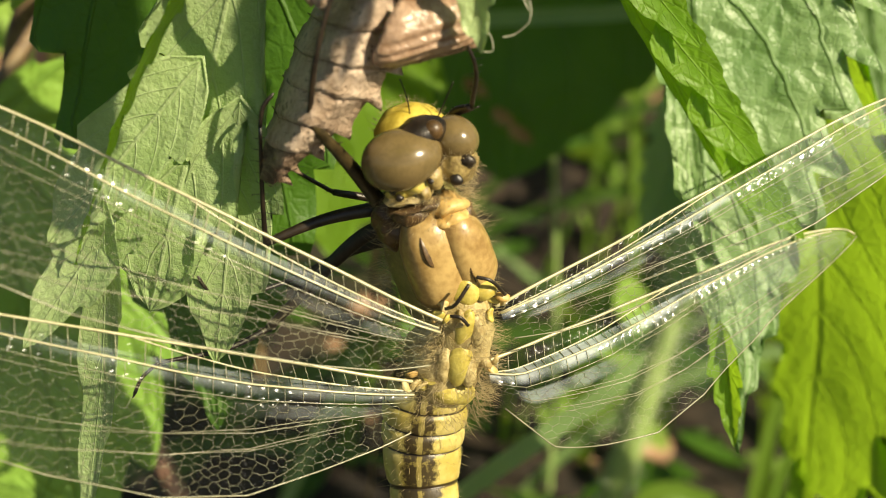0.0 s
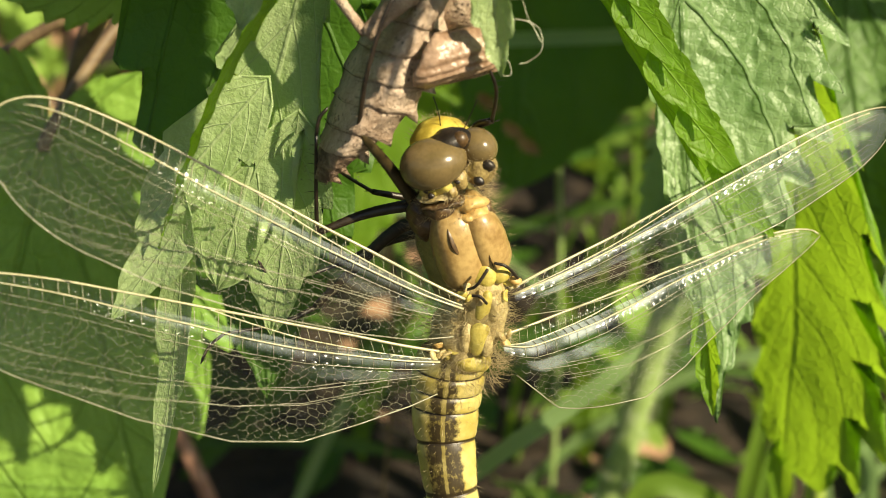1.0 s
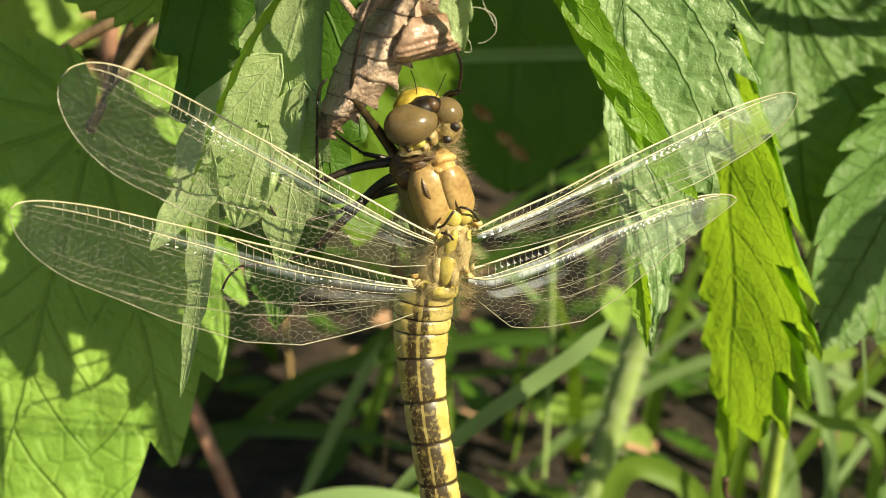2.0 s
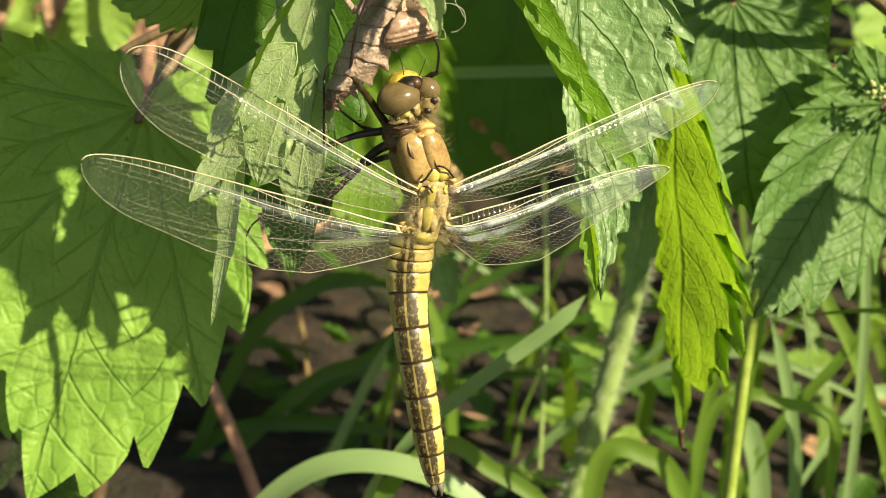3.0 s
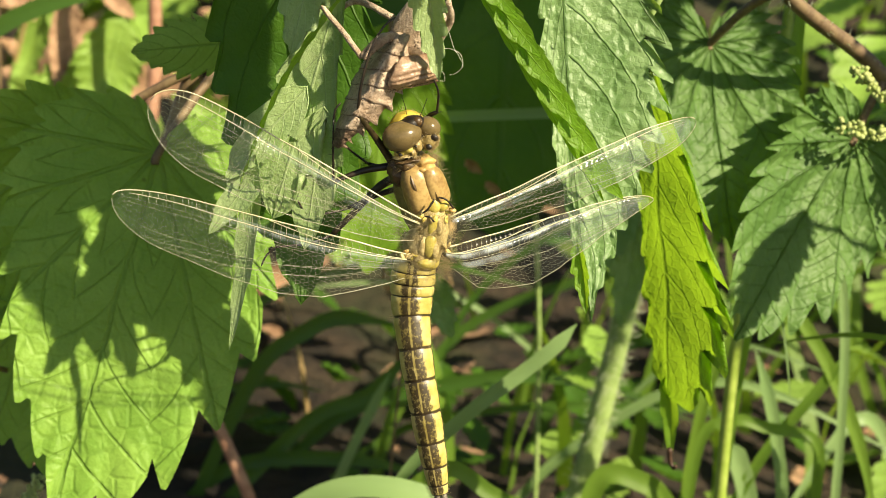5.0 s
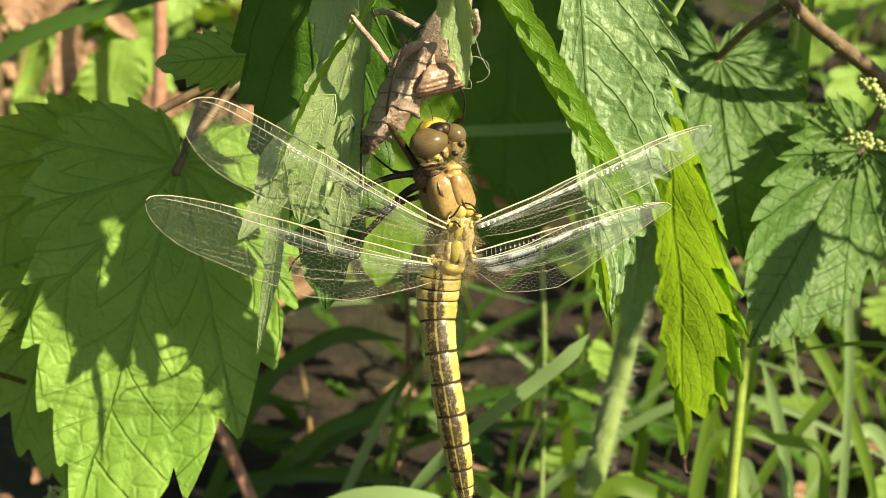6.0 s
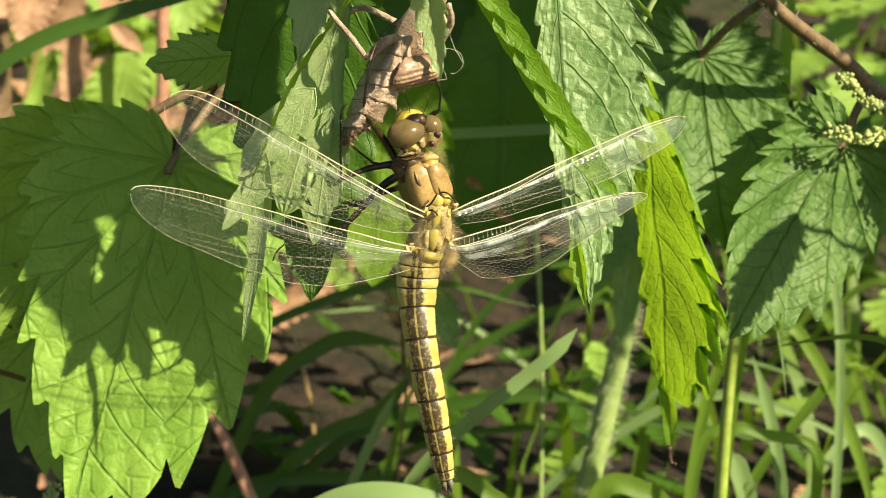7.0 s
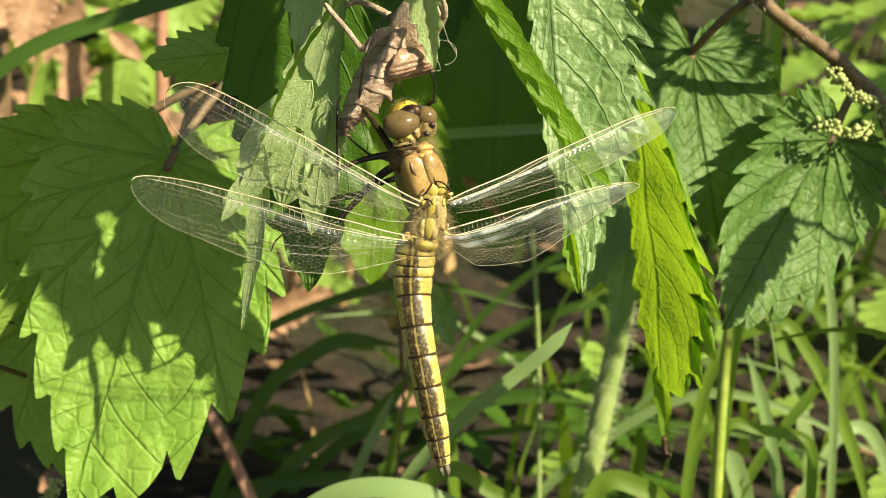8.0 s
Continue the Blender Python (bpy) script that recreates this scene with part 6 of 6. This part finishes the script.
stem_on(herb, [(-0.0150, 0.095, -0.130), (-0.0120, 0.094, -0.060), (-0.0070, 0.092, -0.0345)], 0.0003, 0.0002, STEM_BROWN)
leaf_on(herb, "pale lobed leaf", NETTLE_PALE, (-0.0068, 0.0915, -0.0350), (-0.0015, 0.0880, -0.0470), (0.9, 0.1, 0.4), 0.0085, teeth=4, depth=0.6, fold=12, arch=0.06, seed=91, wave=0.08)

leaf_on(herb, "bright lime leaf behind the dragonfly's legs", NETTLE_LIME, (-0.0160, 0.0880, 0.0130), (-0.0180, 0.0820, -0.0330), (1, 0.2, 0.1), 0.0280, (-0.0125, 0.0940, -0.055), STEM_BROWN, teeth=9, depth=0.15, fold=8, arch=0.04, seed=35, wave=0.05)

# named blades of the middle distance
rng = random.Random(77)
for k in range(20):
    x = rng.uniform(0.005, 0.17)
    y = rng.uniform(0.13, 0.30)
    z = ground_height(x, y) - 0.004
    lean = rng.uniform(-0.08, 0.08)
    tall = rng.uniform(0.05, 0.13)
    droop = rng.uniform(0.0, 0.05)
    pts = [(x, y, z), (x + lean * 0.3, y - 0.004, z + tall * 0.5), (x + lean * 0.8, y - 0.01, z + tall * 0.9), (x + lean * 1.5, y - 0.02, z + tall - droop)]
    grass("green grass blade in the undergrowth", pts, rng.uniform(0.0016, 0.0036), GRASS if rng.random() < 0.75 else GRASS_PALE)


def scatter_grass(count, seed, x0, x1, y0, y1, low, high, material, name, label):
    """Uncountable grass as one mesh."""
    rng = random.Random(seed)
    bm = bmesh.new()
    uvs = bm.loops.layers.uv.verify()
    for _ in range(count):
        y = y0 + (y1 - y0) * rng.random() ** 1.4
        x = rng.uniform(x0, x1) * (0.5 + y)
        z = ground_height(x, y) - 0.003
        tall, w = rng.uniform(low, high), rng.uniform(0.0012, 0.0032)
        ang, lean = rng.uniform(0, math.tau), rng.uniform(0.1, 0.9)
        d = Vector((math.cos(ang), math.sin(ang), 0))
        side = Vector((-d.y, d.x, 0)) * w
        prev = None
        for i in range(6):
            t = i / 5
            p = Vector((x, y, z)) + d * tall * lean * t * t + Vector((0, 0, tall * (t - 0.35 * lean * t * t)))
            row = (bm.verts.new(p - side * (1 - t) ** 0.6), bm.verts.new(p + side * (1 - t) ** 0.6))
            if prev:
                f = bm.faces.new((prev[0], prev[1], row[1], row[0]))
                for loop, uv in zip(f.loops, ((t - 0.2, 0), (t - 0.2, 1), (t, 1), (t, 0))):
                    loop[uvs].uv = uv
            prev = row
    tagged(part(name, bm, material), label, "grass", kind="stuff")


scatter_grass(400, 1, -0.05, 0.60, 0.16, 1.2, 0.03, 0.12, GRASS, "far_grass", "dense green grass of the bank")
scatter_grass(200, 2, -0.6, 0.0, 0.2, 1.1, 0.03, 0.10, STRAW, "dry_grass", "dry straw-coloured grass on the bank")


def scatter_leaves(count, seed, x0, x1, y0, y1, z0, z1, material, name, label, category, size=(0.012, 0.03), hang=0.6, lying=False):
    """Small toothed leaves without number, joined in one mesh."""
    rng = random.Random(seed)
    bm = bmesh.new()
    for k in range(count):
        y = rng.uniform(y0, y1)
        x = rng.uniform(x0, x1)
        z = ground_height(x, y) + rng.uniform(z0, z1)
        s = rng.uniform(*size)
        d = Vector((rng.uniform(-1, 1), rng.uniform(-1, 0.3), rng.uniform(-hang, 0.25)))
        if lying:
            d.z *= 0.2
        d = d.normalized() * s
        side = Vector((0, 0, 1)).cross(d) + Vector((0, 0, rng.uniform(-0.4, 0.4))) * s
        leaf_sheet(bm, (x, y, z), Vector((x, y, z)) + d, side, s * rng.uniform(0.5, 0.8), teeth=5, depth=0.25, fold=rng.uniform(5, 25), arch=rng.uniform(0, 0.12), seed=seed * 1000 + k, cols=3, wave=0.08)
    tagged(part(name, bm, material), label, category, kind="stuff")


scatter_leaves(80, 5, 0.02, 0.30, 0.13, 0.42, 0.0, 0.060, BROAD_GREEN, "undergrowth", "green leaves of low herbs in the background", "leaves")
scatter_leaves(150, 9, 0.10, 0.45, 0.20, 0.55, 0.0, 0.15, BROAD_GREEN, "undergrowth", "bright sunlit leaves of taller herbs in the background", "leaves", (0.02, 0.045))
scatter_leaves(40, 11, -0.10, 0.06, 0.13, 0.26, 0.0, 0.03, SHADE_LEAF, "undergrowth", "low leaves in the hollow, their green darkened for shade", "leaves", (0.012, 0.024))
scatter_leaves(70, 6, 0.02, 0.30, 0.12, 0.40, 0.0, 0.13, SHADE_LEAF, "undergrowth", "deep green leaves of low herbs in the background", "leaves")
scatter_leaves(170, 7, -0.50, -0.08, 0.35, 0.8, 0.0, 0.06, BROAD_GREEN, "undergrowth", "sunlit herb leaves on the bank", "leaves", (0.03, 0.06))
scatter_leaves(320, 8, -0.40, 0.35, 0.08, 0.75, 0.0, 0.012, LITTER, "leaf_litter", "brown dead leaves lying on the soil", "litter", (0.008, 0.018), 0.3, True)
scatter_leaves(150, 10, -0.50, -0.08, 0.32, 0.7, 0.0, 0.05, LITTER, "leaf_litter", "tan dead leaves heaped on the sunlit bank", "litter", (0.015, 0.035), 0.5)

# the large leaves behind the head, their shade put into a dark green
dock = empty("dock_plant", (0.020, 0.140, ground_height(0.020, 0.140)), "plant with large smooth leaves coloured for deep shade", "plant")
stem_on(dock, [(0.020, 0.140, -0.140), (0.016, 0.142, -0.06), (0.006, 0.140, 0.02), (0.000, 0.136, 0.060)], 0.0006, 0.0005, STEM_GREEN)
leaf_on(dock, "large smooth leaf, deep shade put into its green", SHADE_LEAF, (0.0040, 0.1260, 0.0560), (0.0050, 0.1120, -0.0320), (1, 0.05, 0), 0.0800, (0.000, 0.136, 0.058), teeth=10, depth=0.08, fold=6, arch=0.06, quilt=0.01, seed=61, cols=10, sides=6)
leaf_on(dock, "leaf beside it, coloured for shade", SHADE_LEAF, (-0.0100, 0.1260, 0.0500), (-0.0440, 0.1160, -0.0080), (0.9, 0, -0.4), 0.0460, (0.000, 0.136, 0.058), teeth=10, depth=0.12, fold=8, arch=0.06, quilt=0.01, seed=62, cols=8, sides=6)

for n, (x, y, z) in enumerate(((-0.0020, 0.1105, -0.0155), (0.0024, 0.1105, -0.0200), (0.0050, 0.1100, -0.0222))):
    bm = bmesh.new()
    leaf_sheet(bm, (x, y, z), (x + 0.0035, y - 0.001, z - 0.0025), (0.3, -0.3, 1), 0.0030, teeth=4, depth=0.3, fold=30, arch=0.15, seed=80 + n, cols=4, wave=0.15)
    plant_part("withered_bit", bm, LITTER, dock, "withered brown bit stuck to the leaf")

# sunlit tangle on the bank at the upper left
rng = random.Random(21)
for k in range(7):
    x, y = rng.uniform(-0.22, -0.10), rng.uniform(0.24, 0.36)
    z = ground_height(x, y)
    d = Vector((rng.uniform(-0.5, 0.5), rng.uniform(-0.2, 0.2), rng.uniform(0.6, 1.0)))
    base = Vector((x, y, z - 0.004))
    stalk = empty("dry_stalk", base, "tan dry stalk in the sunlit tangle", "stalk", "dry stalks")
    top = base + d * rng.uniform(0.06, 0.13)
    stem_on(stalk, [base, base.lerp(top, 0.5) + Vector((rng.uniform(-0.006, 0.006), 0, 0)), top], rng.uniform(0.0008, 0.0018), 0.0007, STRAW if k % 4 else STEM_RED)
for k in range(110):
    x, y = rng.uniform(-0.25, -0.07), rng.uniform(0.22, 0.40)
    z = ground_height(x, y) + rng.uniform(0.0, 0.10)
    bm = bmesh.new()
    d = Vector((rng.uniform(-1, 1), rng.uniform(-0.3, 0.3), rng.uniform(-1, 0.2))).normalized() * rng.uniform(0.02, 0.04)
    leaf_sheet(bm, (0, 0, 0), d, (rng.uniform(-1, 1), 0.2, 1), d.length * rng.uniform(0.3, 0.55), teeth=6, depth=0.15, fold=20, arch=0.15, seed=900 + k, cols=4, wave=0.15)
    ob = part("dead_leaf" if k % 2 else "herb_leaf", bm, LITTER if k % 2 else BROAD_GREEN)
    ob.location = (x, y, z)
    tagged(ob, "curled brown dead leaf caught in the tangle" if k % 2 else "sunlit lime leaf in the tangle", "leaf", "tangle leaves")

# thin blades crossing the hollow under the dragonfly, its shade put into their colour
rng = random.Random(44)
for k in range(9):
    y = rng.uniform(0.13, 0.24)
    x = rng.uniform(-0.11, 0.02)
    z = ground_height(x, y) - 0.003
    run = rng.uniform(0.03, 0.10)
    rise = rng.uniform(0.02, 0.09)
    pts = [(x, y, z), (x + run * 0.35, y, z + rise * 0.6), (x + run, y - 0.01, z + rise), (x + run * 1.5, y - 0.015, z + rise * rng.uniform(0.8, 1.05))]
    grass("thin green grass blade in the hollow, darkened for shade", pts, rng.uniform(0.0022, 0.0042), GRASS_SHADE)
for (x, y, z), size, mat, lab in (((-0.113, 0.215, -0.004), 0.028, BROAD_GREEN, "sunlit lime leaf in the tangle"), ((-0.131, 0.225, -0.016), 0.024, BROAD_GREEN, "sunlit lime leaf in the tangle"), ((-0.150, 0.24, 0.020), 0.024, LITTER, "curled brown dead leaf caught in the tangle"), ((-0.165, 0.26, 0.030), 0.030, LITTER, "curled brown dead leaf caught in the tangle"), ((-0.100, 0.25, 0.030), 0.03, BROAD_GREEN, "sunlit lime leaf in the tangle")):
    bm = bmesh.new()
    leaf_sheet(bm, (0, 0, 0), (-0.2 * size, -0.3 * size, -size), (1, 0.3, 0), size * 0.75, teeth=8, depth=0.15, fold=12, arch=0.1, seed=int(size * 1e4), cols=5, wave=0.1)
    ob = part("herb_leaf" if mat is BROAD_GREEN else "dead_leaf", bm, mat)
    ob.location = (x, y, z)
    tagged(ob, lab, "leaf", "tangle leaves")


def motions():
    """Nothing but the camera moves; the air is still."""


motions()
